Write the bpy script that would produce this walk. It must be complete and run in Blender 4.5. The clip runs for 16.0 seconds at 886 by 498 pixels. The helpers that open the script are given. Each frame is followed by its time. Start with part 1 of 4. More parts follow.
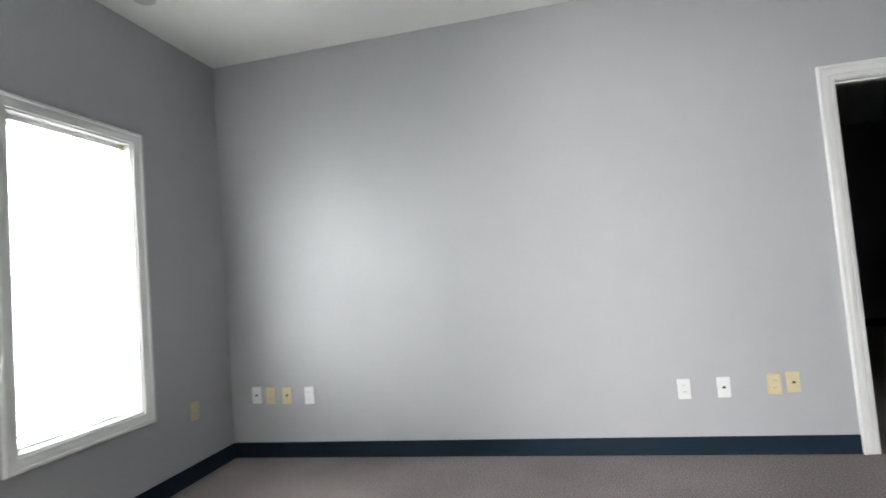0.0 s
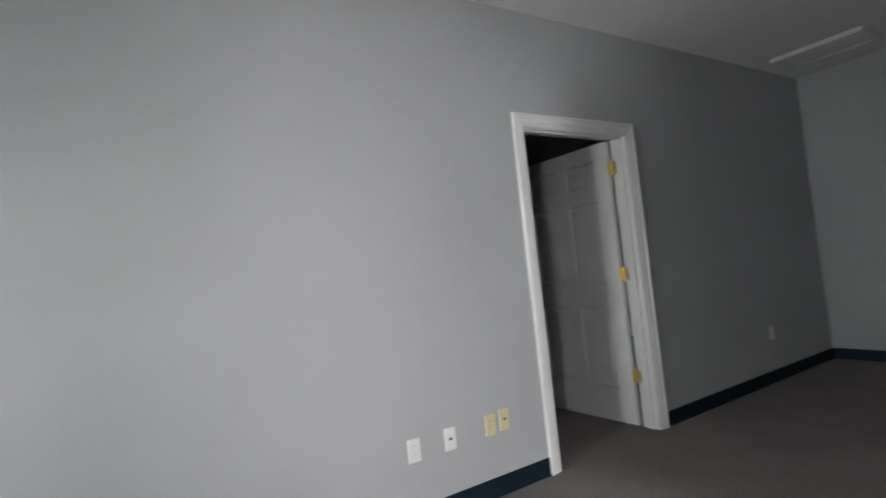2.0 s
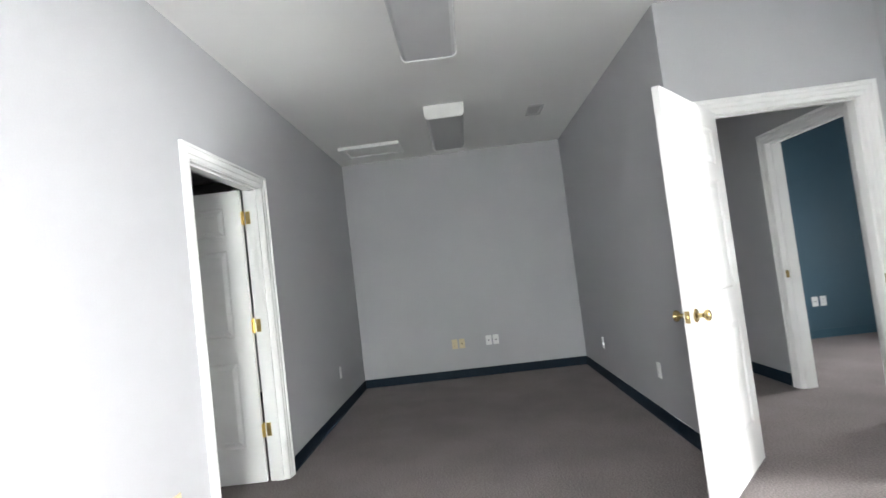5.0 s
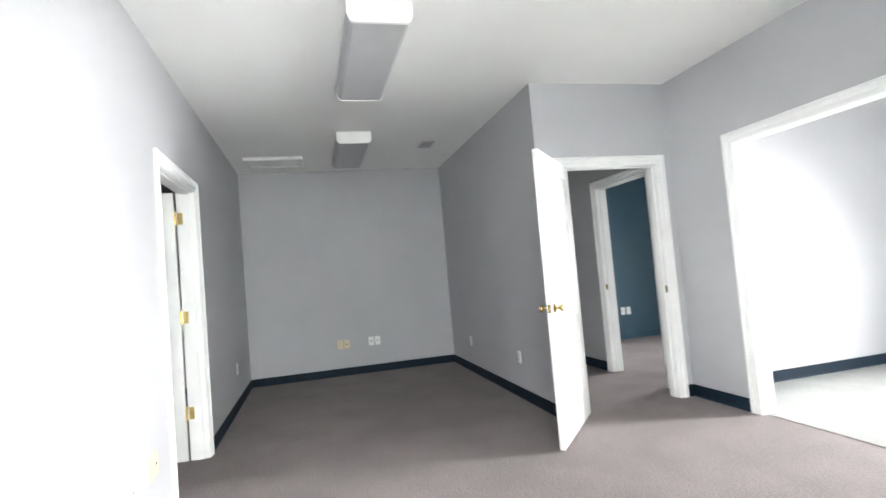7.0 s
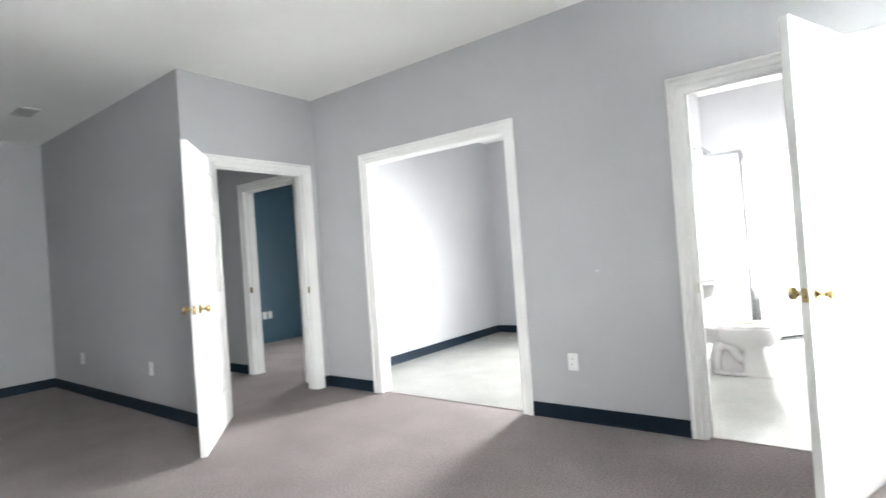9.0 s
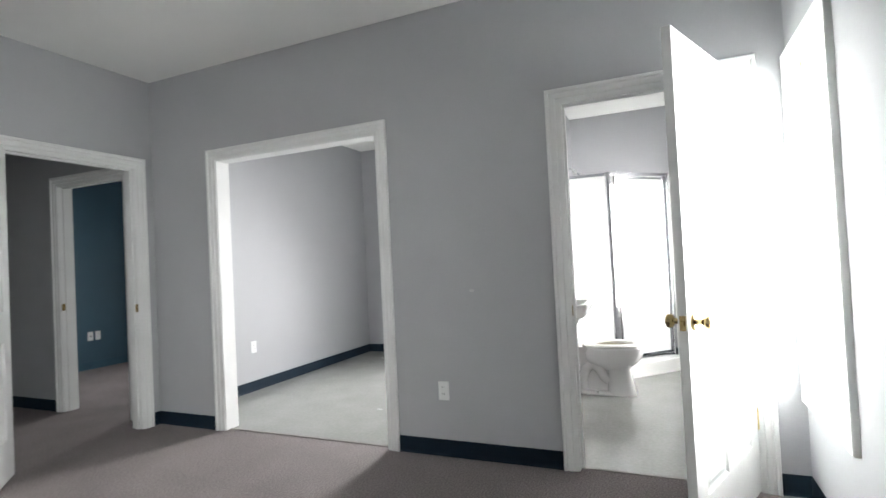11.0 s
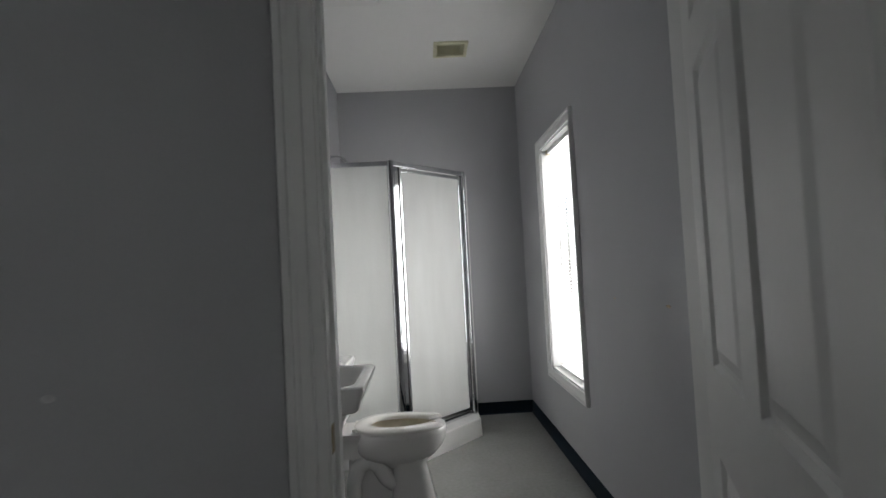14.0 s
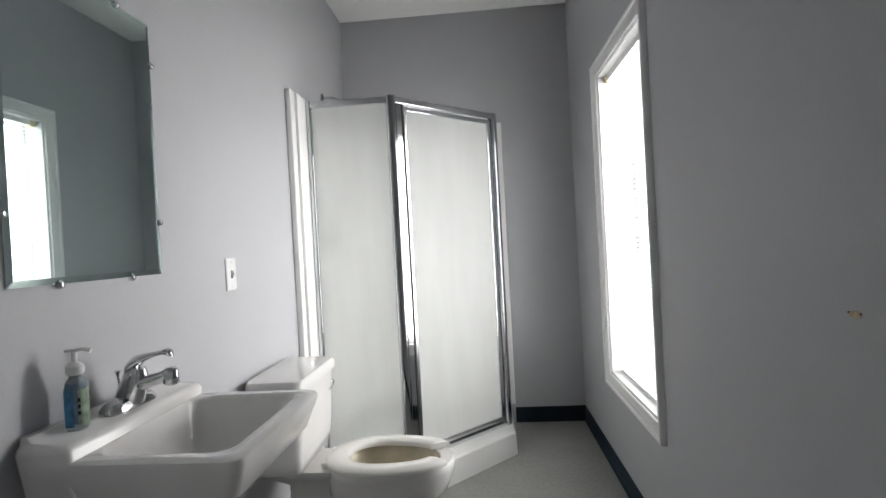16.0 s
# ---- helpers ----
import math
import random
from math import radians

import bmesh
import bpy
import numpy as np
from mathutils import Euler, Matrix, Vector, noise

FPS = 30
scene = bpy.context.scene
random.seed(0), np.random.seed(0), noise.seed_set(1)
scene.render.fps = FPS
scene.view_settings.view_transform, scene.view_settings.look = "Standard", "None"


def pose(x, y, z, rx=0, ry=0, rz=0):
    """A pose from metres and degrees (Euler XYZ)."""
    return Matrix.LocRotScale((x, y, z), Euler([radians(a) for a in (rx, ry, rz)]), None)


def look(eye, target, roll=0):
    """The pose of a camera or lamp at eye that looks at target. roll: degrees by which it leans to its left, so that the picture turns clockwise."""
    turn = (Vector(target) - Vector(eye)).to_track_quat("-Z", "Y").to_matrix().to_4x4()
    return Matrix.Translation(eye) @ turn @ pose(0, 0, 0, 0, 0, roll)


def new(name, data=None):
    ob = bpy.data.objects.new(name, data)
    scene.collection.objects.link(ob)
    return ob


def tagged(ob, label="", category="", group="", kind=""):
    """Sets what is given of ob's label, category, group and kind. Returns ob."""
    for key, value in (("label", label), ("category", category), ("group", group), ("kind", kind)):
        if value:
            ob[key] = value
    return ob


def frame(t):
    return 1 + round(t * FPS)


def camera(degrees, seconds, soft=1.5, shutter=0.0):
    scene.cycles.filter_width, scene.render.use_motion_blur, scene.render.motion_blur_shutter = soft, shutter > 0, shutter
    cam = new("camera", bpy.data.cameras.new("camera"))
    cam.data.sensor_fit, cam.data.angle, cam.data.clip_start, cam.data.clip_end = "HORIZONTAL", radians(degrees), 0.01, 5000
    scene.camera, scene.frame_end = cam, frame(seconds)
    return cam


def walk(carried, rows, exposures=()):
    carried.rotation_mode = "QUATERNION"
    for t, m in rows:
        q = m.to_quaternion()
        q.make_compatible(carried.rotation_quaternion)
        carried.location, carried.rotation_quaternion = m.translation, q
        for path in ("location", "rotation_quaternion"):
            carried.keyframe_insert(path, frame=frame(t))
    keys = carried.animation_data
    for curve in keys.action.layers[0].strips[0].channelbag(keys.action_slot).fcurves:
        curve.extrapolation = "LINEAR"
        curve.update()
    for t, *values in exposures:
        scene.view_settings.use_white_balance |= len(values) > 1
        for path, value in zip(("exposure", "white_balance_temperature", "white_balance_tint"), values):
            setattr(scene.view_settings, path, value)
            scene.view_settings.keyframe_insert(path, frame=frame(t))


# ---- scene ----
cam = camera(81.7, 16.0, soft=1.5, shutter=0.4)
PATH = [
    (0, (2.279, -3.205, 1.125), (1.856, -1.253, 1.234), -4.7),
    (0.5, (1.9, -3.003, 1.117), (1.9, -1.008, 1.256), -5.8),
    (1, (2.081, -2.815, 1.103), (2.262, -0.828, 1.242), -6.5),
    (1.5, (1.972, -2.558, 1.174), (2.54, -0.643, 1.256), -5.0),
    (2, (1.777, -2.272, 1.223), (2.848, -0.585, 1.311), -6.0),
    (2.5, (1.849, -2.062, 1.221), (3.232, -0.62, 1.314), -6.0),
    (3, (1.883, -1.895, 1.246), (3.539, -0.776, 1.317), -5.5),
    (3.5, (1.754, -1.736, 1.248), (3.617, -1.017, 1.345), -6.5),
    (4, (1.626, -1.65, 1.243), (3.56, -1.151, 1.335), -5.5),
    (4.5, (1.45, -1.527, 1.274), (3.429, -1.255, 1.364), -6.3),
    (7, (0.503, -0.856, 1.234), (2.437, -1.353, 1.332), -4.9),
    (7.5, (0.382, -0.796, 1.257), (2.253, -1.502, 1.303), -5.0),
    (8, (0.388, -0.848, 1.227), (2.142, -1.808, 1.263), -5.0),
    (8.5, (0.391, -0.764, 1.208), (1.887, -2.091, 1.238), -4.8),
    (9, (0.446, -0.726, 1.178), (1.644, -2.327, 1.201), -4.1),
    (11.5, (0.683, -1.324, 1.208), (1.306, -3.224, 1.253), -3.6),
    (12, (0.831, -1.596, 1.26), (1.187, -3.564, 1.309), -4.4),
    (12.5, (0.864, -1.886, 1.246), (1.07, -3.874, 1.324), -4.0),
    (13, (0.86, -2.213, 1.256), (0.94, -4.211, 1.318), -4.7),
    (13.5, (0.873, -2.562, 1.223), (0.83, -4.559, 1.317), -4.4),
    (14, (0.846, -2.873, 1.235), (0.771, -4.87, 1.31), -3.0),
    (14.5, (0.751, -3.168, 1.235), (0.724, -5.166, 1.31), -3.1),
    (15, (0.727, -3.433, 1.228), (0.728, -5.432, 1.29), -3.7),
    (15.5, (0.683, -3.613, 1.219), (0.755, -5.612, 1.252), -3.8),
    (16, (0.618, -3.73, 1.216), (0.776, -5.724, 1.197), -3.1),
]
EXPOSURE = [(0, 0.83), (0.5, 0.7), (1.0, 0.65), (1.5, 0.5), (2.0, 0.2), (2.5, 0.25), (3.0, 0.5), (3.5, 0.95), (4.0, 1.3), (4.5, 1.66), (7, 2.1), (8, 2.1), (8.5, 1.9), (9, 1.95), (11.5, 0.55), (12.0, 0.25), (12.5, -0.15), (13.0, -0.5), (13.5, -0.9), (14.0, -1.12), (14.5, -1.1), (15.0, -0.85), (15.5, -0.7), (16, -0.62)]
walk(cam, [(t, look(eye, target, roll)) for t, eye, target, roll in PATH], EXPOSURE)


# ---- world and light ----
def sky_world():
    w = bpy.data.worlds.new("sky")
    scene.world = w
    w.use_nodes = True
    nt = w.node_tree
    sky = nt.nodes.new("ShaderNodeTexSky")
    sky.sky_type, sky.sun_disc = "NISHITA", False
    sky.sun_elevation, sky.sun_rotation = radians(40), radians(90)
    bg = nt.nodes["Background"]
    bg.inputs["Strength"].default_value = 0.1
    nt.links.new(sky.outputs["Color"], bg.inputs["Color"])


def window_light(name, m, width, height, power, colour=(0.985, 0.99, 0.99)):
    """Daylight that stands in an opening."""
    d = bpy.data.lights.new(name, "AREA")
    d.shape, d.size, d.size_y, d.energy, d.color = "RECTANGLE", width, height, power, colour
    ob = new(name, d)
    ob.matrix_world = m
    return ob


def sun_light():
    d = bpy.data.lights.new("sun", "SUN")
    d.energy, d.angle, d.color = 1.0, radians(12), (1.0, 0.96, 0.9)
    new("sun", d).matrix_world = look((6, 0, 8), (0, 0, 0))


H = 2.757           # ceiling
Y_C = -3.985        # wall with the cased opening and the bathroom door
X_H = 4.360         # wall with the hall door
Y_S = -2.70         # south side of the deep end
X_E = 7.541         # back of the deep end
X_B = 1.51          # bathroom's east wall
Y_B = -7.175        # bathroom's south wall
X_SE = 4.36         # side room's east wall
T = 0.12            # partition thickness
WIN_Z = (0.51, 2.025)
WINDOWS_WEST = ((-1.46, -0.775), (-3.915, -3.325), (-6.395, -5.672))
WIN_SIDE, WIN_TEAL = (2.05, 2.85), (5.6, 6.4)
P_WEST = (46.0, 68.0, 66.0)

sky_world()
sun_light()
for (wy0, wy1), power in zip(WINDOWS_WEST, P_WEST):
    window_light("window_daylight", look((-0.185, (wy0 + wy1) / 2, sum(WIN_Z) / 2), (2, (wy0 + wy1) / 2, sum(WIN_Z) / 2)),
                 wy1 - wy0 + 0.06, WIN_Z[1] - WIN_Z[0] + 0.06, power, (1.0, 0.982, 0.982) if wy0 < Y_C else (0.965, 0.99, 0.98))
for (wx0, wx1), power, spread, aim in ((WIN_SIDE, 48.0, 108, 0.3), (WIN_TEAL, 12.0, 105, -0.7)):
    window_light("window_daylight", look(((wx0 + wx1) / 2, Y_B - 0.17, 1.27), ((wx0 + wx1) / 2 + aim, -3.2, 0.1)), wx1 - wx0 - 0.02, 1.45, power).data.spread = radians(spread)


# ---- materials ----
def material(name, colour, rough=0.6, metal=0.0, vary=0.06, scale=6.0, fine=0.0, fine_scale=300.0, bump=0.0, bump_scale=250.0,
             rough_vary=0.08, coat=0.0, transmission=0.0, ior=1.5, spec=0.5):
    """A surface with broad blotches, a fine grain and relief, at real-world size."""
    mt = bpy.data.materials.new(name)
    mt.use_nodes = True
    nt = mt.node_tree
    b = nt.nodes["Principled BSDF"]
    geo = nt.nodes.new("ShaderNodeNewGeometry")
    pos = geo.outputs["Position"]
    big = nt.nodes.new("ShaderNodeTexNoise")
    big.inputs["Scale"].default_value, big.inputs["Detail"].default_value = scale, 5.0
    nt.links.new(pos, big.inputs["Vector"])
    ramp = nt.nodes.new("ShaderNodeMapRange")
    ramp.inputs["From Min"].default_value, ramp.inputs["From Max"].default_value = 0.3, 0.7
    ramp.inputs["To Min"].default_value, ramp.inputs["To Max"].default_value = 1 - vary, 1 + vary
    nt.links.new(big.outputs["Fac"], ramp.inputs["Value"])
    value = ramp.outputs["Result"]
    if fine:
        small = nt.nodes.new("ShaderNodeTexNoise")
        small.inputs["Scale"].default_value, small.inputs["Detail"].default_value = fine_scale, 3.0
        nt.links.new(pos, small.inputs["Vector"])
        r2 = nt.nodes.new("ShaderNodeMapRange")
        r2.inputs["From Min"].default_value, r2.inputs["From Max"].default_value = 0.3, 0.7
        r2.inputs["To Min"].default_value, r2.inputs["To Max"].default_value = 1 - fine, 1 + fine
        nt.links.new(small.outputs["Fac"], r2.inputs["Value"])
        mul = nt.nodes.new("ShaderNodeMath")
        mul.operation = "MULTIPLY"
        nt.links.new(value, mul.inputs[0])
        nt.links.new(r2.outputs["Result"], mul.inputs[1])
        value = mul.outputs[0]
    col = nt.nodes.new("ShaderNodeVectorMath")
    col.operation = "SCALE"
    col.inputs[0].default_value = colour
    nt.links.new(value, col.inputs["Scale"])
    nt.links.new(col.outputs["Vector"], b.inputs["Base Color"])
    rr = nt.nodes.new("ShaderNodeMapRange")
    rr.inputs["To Min"].default_value, rr.inputs["To Max"].default_value = max(rough - rough_vary, 0.02), min(rough + rough_vary, 1)
    nt.links.new(big.outputs["Fac"], rr.inputs["Value"])
    nt.links.new(rr.outputs["Result"], b.inputs["Roughness"])
    b.inputs["Metallic"].default_value = metal
    b.inputs["Specular IOR Level"].default_value = spec
    b.inputs["Coat Weight"].default_value = coat
    b.inputs["Transmission Weight"].default_value = transmission
    b.inputs["IOR"].default_value = ior
    if bump:
        bn = nt.nodes.new("ShaderNodeTexNoise")
        bn.inputs["Scale"].default_value, bn.inputs["Detail"].default_value = bump_scale, 4.0
        nt.links.new(pos, bn.inputs["Vector"])
        bp = nt.nodes.new("ShaderNodeBump")
        bp.inputs["Strength"].default_value, bp.inputs["Distance"].default_value = bump, 0.002
        nt.links.new(bn.outputs["Fac"], bp.inputs["Height"])
        nt.links.new(bp.outputs["Normal"], b.inputs["Normal"])
    return mt


M_WALL = material("grey wall paint", (0.442, 0.445, 0.462), 0.62, vary=0.025, scale=1.6, fine=0.015, fine_scale=120, bump=0.25, bump_scale=160)
M_CEIL = material("white ceiling paint", (0.86, 0.86, 0.845), 0.85, vary=0.02, scale=1.2, bump=0.3, bump_scale=120)
M_TEAL = material("teal wall paint", (0.045, 0.105, 0.15), 0.55, vary=0.04, scale=2, bump=0.25, bump_scale=160)
M_TRIM = material("white trim paint", (0.80, 0.80, 0.79), 0.35, vary=0.03, scale=5, bump=0.1, bump_scale=90)
M_DOOR = material("white door paint", (0.79, 0.79, 0.78), 0.38, vary=0.055, scale=3, bump=0.15, bump_scale=60)
M_BASE = material("navy vinyl base", (0.006, 0.017, 0.031), 0.6, vary=0.15, scale=4, fine=0.05, spec=0.2)
M_TEAL_BASE = material("teal vinyl base", (0.05, 0.115, 0.16), 0.5, vary=0.1, scale=4, spec=0.3)
M_CARPET = material("taupe loop carpet", (0.245, 0.214, 0.213), 0.95, vary=0.10, scale=2.2, fine=0.36, fine_scale=110, bump=0.7, bump_scale=230, spec=0.1)
M_VINYL = material("pale grey vinyl floor", (0.32, 0.32, 0.305), 0.24, vary=0.05, scale=3.5, fine=0.07, fine_scale=45)
M_HINGE = material("bright brass plating", (0.80, 0.62, 0.24), 0.32, metal=1.0, vary=0.1, scale=30)
M_BRASS = material("polished brass", (0.50, 0.38, 0.18), 0.2, metal=1.0, vary=0.1, scale=30)
M_CHROME = material("chrome", (0.62, 0.63, 0.64), 0.07, metal=1.0, vary=0.03, scale=20, rough_vary=0.05)
M_ALU = material("bright aluminium", (0.72, 0.73, 0.74), 0.18, metal=1.0, vary=0.05, scale=25, rough_vary=0.1)
M_CERAMIC = material("white vitreous china", (0.81, 0.797, 0.78), 0.10, vary=0.015, scale=5, coat=0.5, rough_vary=0.04)
M_STAINED = material("stained china", (0.52, 0.47, 0.36), 0.18, vary=0.15, scale=14, coat=0.3)
M_SEAT = material("white plastic seat", (0.80, 0.79, 0.75), 0.22, vary=0.02, scale=6)
M_ACRYLIC = material("white acrylic surround", (0.88, 0.88, 0.86), 0.22, vary=0.02, scale=4)
M_PLATE_W = material("white plastic plate", (0.80, 0.80, 0.79), 0.35, vary=0.02, scale=20)
M_PLATE_I = material("ivory plastic plate", (0.66, 0.57, 0.36), 0.38, vary=0.05, scale=30)
M_DARK = material("dark slot", (0.02, 0.02, 0.02), 0.6, vary=0.1)
M_LENS = material("grey prismatic lens", (0.46, 0.46, 0.47), 0.35, vary=0.03, scale=5)
M_ENAMEL = material("white enamelled steel", (0.82, 0.82, 0.80), 0.35, vary=0.02, scale=10)
M_GRILLE = material("yellowed plastic grille", (0.74, 0.72, 0.54), 0.5, vary=0.08, scale=18)
M_GREYVENT = material("grey painted register", (0.52, 0.52, 0.52), 0.5, vary=0.08, scale=18)
M_RAIL = material("white blind rail", (0.82, 0.82, 0.81), 0.4, vary=0.02, scale=8)


def slat_vinyl():
    """Thin white vinyl that lets some light through."""
    mt = bpy.data.materials.new("white blind slat")
    mt.use_nodes = True
    nt = mt.node_tree
    nt.nodes.remove(nt.nodes["Principled BSDF"])
    di, tr = nt.nodes.new("ShaderNodeBsdfDiffuse"), nt.nodes.new("ShaderNodeBsdfTranslucent")
    no = nt.nodes.new("ShaderNodeTexNoise")
    no.inputs["Scale"].default_value = 9
    ramp = nt.nodes.new("ShaderNodeMapRange")
    ramp.inputs["To Min"].default_value, ramp.inputs["To Max"].default_value = 0.90, 0.95
    nt.links.new(no.outputs["Fac"], ramp.inputs["Value"])
    mix = nt.nodes.new("ShaderNodeMixShader")
    mix.inputs[0].default_value = 0.72
    for n, k in ((di, 1), (tr, 2)):
        nt.links.new(ramp.outputs["Result"], n.inputs["Color"])
        nt.links.new(n.outputs[0], mix.inputs[k])
    nt.links.new(mix.outputs[0], nt.nodes["Material Output"].inputs["Surface"])
    return mt


M_SLAT = slat_vinyl()
M_MIRROR = material("mirror silver", (0.68, 0.79, 0.775), 0.015, metal=1.0, vary=0.01, rough_vary=0.0)
M_MIRROR_EDGE = material("bevelled mirror edge", (0.55, 0.66, 0.64), 0.08, metal=1.0, vary=0.05, scale=30, rough_vary=0.02)
M_GLASS = material("window glass", (0.97, 0.99, 0.98), 0.0, vary=0.0, transmission=1.0, ior=1.45, rough_vary=0.0)


def obscure_glass():
    """Patterned shower glass: part of the light is scattered, part bent and blurred."""
    mt = bpy.data.materials.new("obscure shower glass")
    mt.use_nodes = True
    nt = mt.node_tree
    nt.nodes.remove(nt.nodes["Principled BSDF"])
    geo = nt.nodes.new("ShaderNodeNewGeometry")
    no = nt.nodes.new("ShaderNodeTexNoise")
    no.inputs["Scale"].default_value, no.inputs["Detail"].default_value = 55, 3
    nt.links.new(geo.outputs["Position"], no.inputs["Vector"])
    bp = nt.nodes.new("ShaderNodeBump")
    bp.inputs["Strength"].default_value, bp.inputs["Distance"].default_value = 0.4, 0.002
    nt.links.new(no.outputs["Fac"], bp.inputs["Height"])
    big = nt.nodes.new("ShaderNodeTexNoise")
    big.inputs["Scale"].default_value, big.inputs["Detail"].default_value = 4, 6
    mp = nt.nodes.new("ShaderNodeMapping")
    mp.inputs["Scale"].default_value = (2.2, 2.2, 0.45)
    nt.links.new(geo.outputs["Position"], mp.inputs["Vector"])
    nt.links.new(mp.outputs["Vector"], big.inputs["Vector"])
    share = nt.nodes.new("ShaderNodeMapRange")
    share.inputs["From Min"].default_value, share.inputs["From Max"].default_value = 0.3, 0.7
    share.inputs["To Min"].default_value, share.inputs["To Max"].default_value = 0.44, 0.49
    nt.links.new(big.outputs["Fac"], share.inputs["Value"])
    tr, di, rf, gl = (nt.nodes.new("ShaderNodeBsdf" + k) for k in ("Translucent", "Diffuse", "Refraction", "Glossy"))
    for n, c in ((tr, (0.95, 0.968, 0.962, 1)), (di, (0.87, 0.87, 0.865, 1)), (rf, (0.985, 0.985, 0.985, 1)), (gl, (0.9, 0.9, 0.9, 1))):
        n.inputs["Color"].default_value = c
        nt.links.new(bp.outputs["Normal"], n.inputs["Normal"])
    rf.inputs["Roughness"].default_value, rf.inputs["IOR"].default_value = 0.27, 1.3
    gl.inputs["Roughness"].default_value = 0.22
    m1, m2, m3 = (nt.nodes.new("ShaderNodeMixShader") for _ in range(3))
    m1.inputs[0].default_value = 0.14
    nt.links.new(tr.outputs[0], m1.inputs[1])
    nt.links.new(di.outputs[0], m1.inputs[2])
    nt.links.new(share.outputs["Result"], m2.inputs[0])
    nt.links.new(m1.outputs[0], m2.inputs[1])
    clear = nt.nodes.new("ShaderNodeBsdfTransparent")
    clear.inputs["Color"].default_value = (0.985, 0.985, 0.985, 1)
    m4 = nt.nodes.new("ShaderNodeMixShader")
    m4.inputs[0].default_value = 0.5
    nt.links.new(rf.outputs[0], m4.inputs[1])
    nt.links.new(clear.outputs[0], m4.inputs[2])
    nt.links.new(m4.outputs[0], m2.inputs[2])
    m3.inputs[0].default_value = 0.003
    nt.links.new(m2.outputs[0], m3.inputs[1])
    nt.links.new(gl.outputs[0], m3.inputs[2])
    nt.links.new(m3.outputs[0], nt.nodes["Material Output"].inputs["Surface"])
    return mt


M_OBSCURE = obscure_glass()
M_SOAP = material("blue soap label", (0.11, 0.35, 0.58), 0.3, vary=0.4, scale=45)
M_SOAP_GREEN = material("green soap label", (0.40, 0.50, 0.38), 0.3, vary=0.4, scale=60)
M_BOTTLE = material("clear bottle plastic", (0.70, 0.82, 0.85), 0.08, vary=0.02, transmission=0.8, ior=1.4)
M_HOLE = material("screw hole", (0.16, 0.11, 0.07), 0.8, vary=0.2)
M_PATCH = material("bare plaster", (0.55, 0.44, 0.30), 0.9, vary=0.2, scale=90)
M_FILLER = material("dried wall filler", (0.58, 0.58, 0.58), 0.8, vary=0.1, scale=60)
M_RUBBER = material("black rubber", (0.02, 0.02, 0.02), 0.6, vary=0.1)
M_GREYPIPE = material("grey plastic pipe", (0.32, 0.32, 0.31), 0.4, vary=0.08, scale=25)
M_STRIP = material("threshold strip", (0.20, 0.18, 0.17), 0.5, vary=0.1, scale=20)
M_WATER = material("bowl water", (0.55, 0.52, 0.42), 0.05, vary=0.05)


# ---- mesh helpers ----
def part(name, bm, mat, parent=None, label="", smooth=None, m=None):
    """Links a bmesh as one object, under a thing or a part."""
    if smooth is not None:
        for f in bm.faces:
            f.smooth = True
    me = bpy.data.meshes.new(name)
    bmesh.ops.recalc_face_normals(bm, faces=bm.faces[:])
    bm.to_mesh(me)
    bm.free()
    me.materials.append(mat)
    if smooth is not None:
        me.set_sharp_from_angle(angle=radians(smooth))
    ob = new(name, me)
    if parent is not None:
        ob.parent = parent
    if m is not None:
        ob.matrix_basis = m
    if label:
        ob["label"] = label
    return ob


def root(name, m, label, category, group=""):
    ob = new(name)
    ob.empty_display_size = 0.1
    ob.matrix_basis = m
    return tagged(ob, label, category, group)


def box(bm, x0, x1, y0, y1, z0, z1, bevel=0.0, segments=2):
    v = [bm.verts.new(p) for p in ((x0, y0, z0), (x1, y0, z0), (x1, y1, z0), (x0, y1, z0), (x0, y0, z1), (x1, y0, z1), (x1, y1, z1), (x0, y1, z1))]
    fs = [bm.faces.new([v[i] for i in q]) for q in ((3, 2, 1, 0), (4, 5, 6, 7), (0, 1, 5, 4), (1, 2, 6, 5), (2, 3, 7, 6), (3, 0, 4, 7))]
    if bevel:
        es = list({e for f in fs for e in f.edges})
        bmesh.ops.bevel(bm, geom=es, offset=bevel, segments=segments, affect="EDGES", profile=0.5)
    return v


def boxed(*a, **k):
    bm = bmesh.new()
    box(bm, *a, **k)
    return bm


def lathe(bm, rings, n=20, axis="z", centre=(0, 0, 0), cap=True):
    """A turned shape from (radius, height) rings."""
    cx, cy, cz = centre
    loops = []
    for r, h in rings:
        loop = []
        for i in range(n):
            a = 2 * math.pi * i / n
            p, q = r * math.cos(a), r * math.sin(a)
            loop.append(bm.verts.new({"z": (cx + p, cy + q, cz + h), "x": (cx + h, cy + p, cz + q), "y": (cx + p, cy + h, cz + q)}[axis]))
        loops.append(loop)
    for a, b in zip(loops, loops[1:]):
        for i in range(n):
            bm.faces.new((a[i], a[(i + 1) % n], b[(i + 1) % n], b[i]))
    if cap:
        bm.faces.new(loops[0][::-1])
        bm.faces.new(loops[-1])
    return bm


def loft(bm, loops, closed_ends=True):
    vs = [[bm.verts.new(p) for p in loop] for loop in loops]
    n = len(vs[0])
    for a, b in zip(vs, vs[1:]):
        for i in range(n):
            bm.faces.new((a[i], a[(i + 1) % n], b[(i + 1) % n], b[i]))
    if closed_ends:
        bm.faces.new(vs[0][::-1])
        bm.faces.new(vs[-1])
    return vs


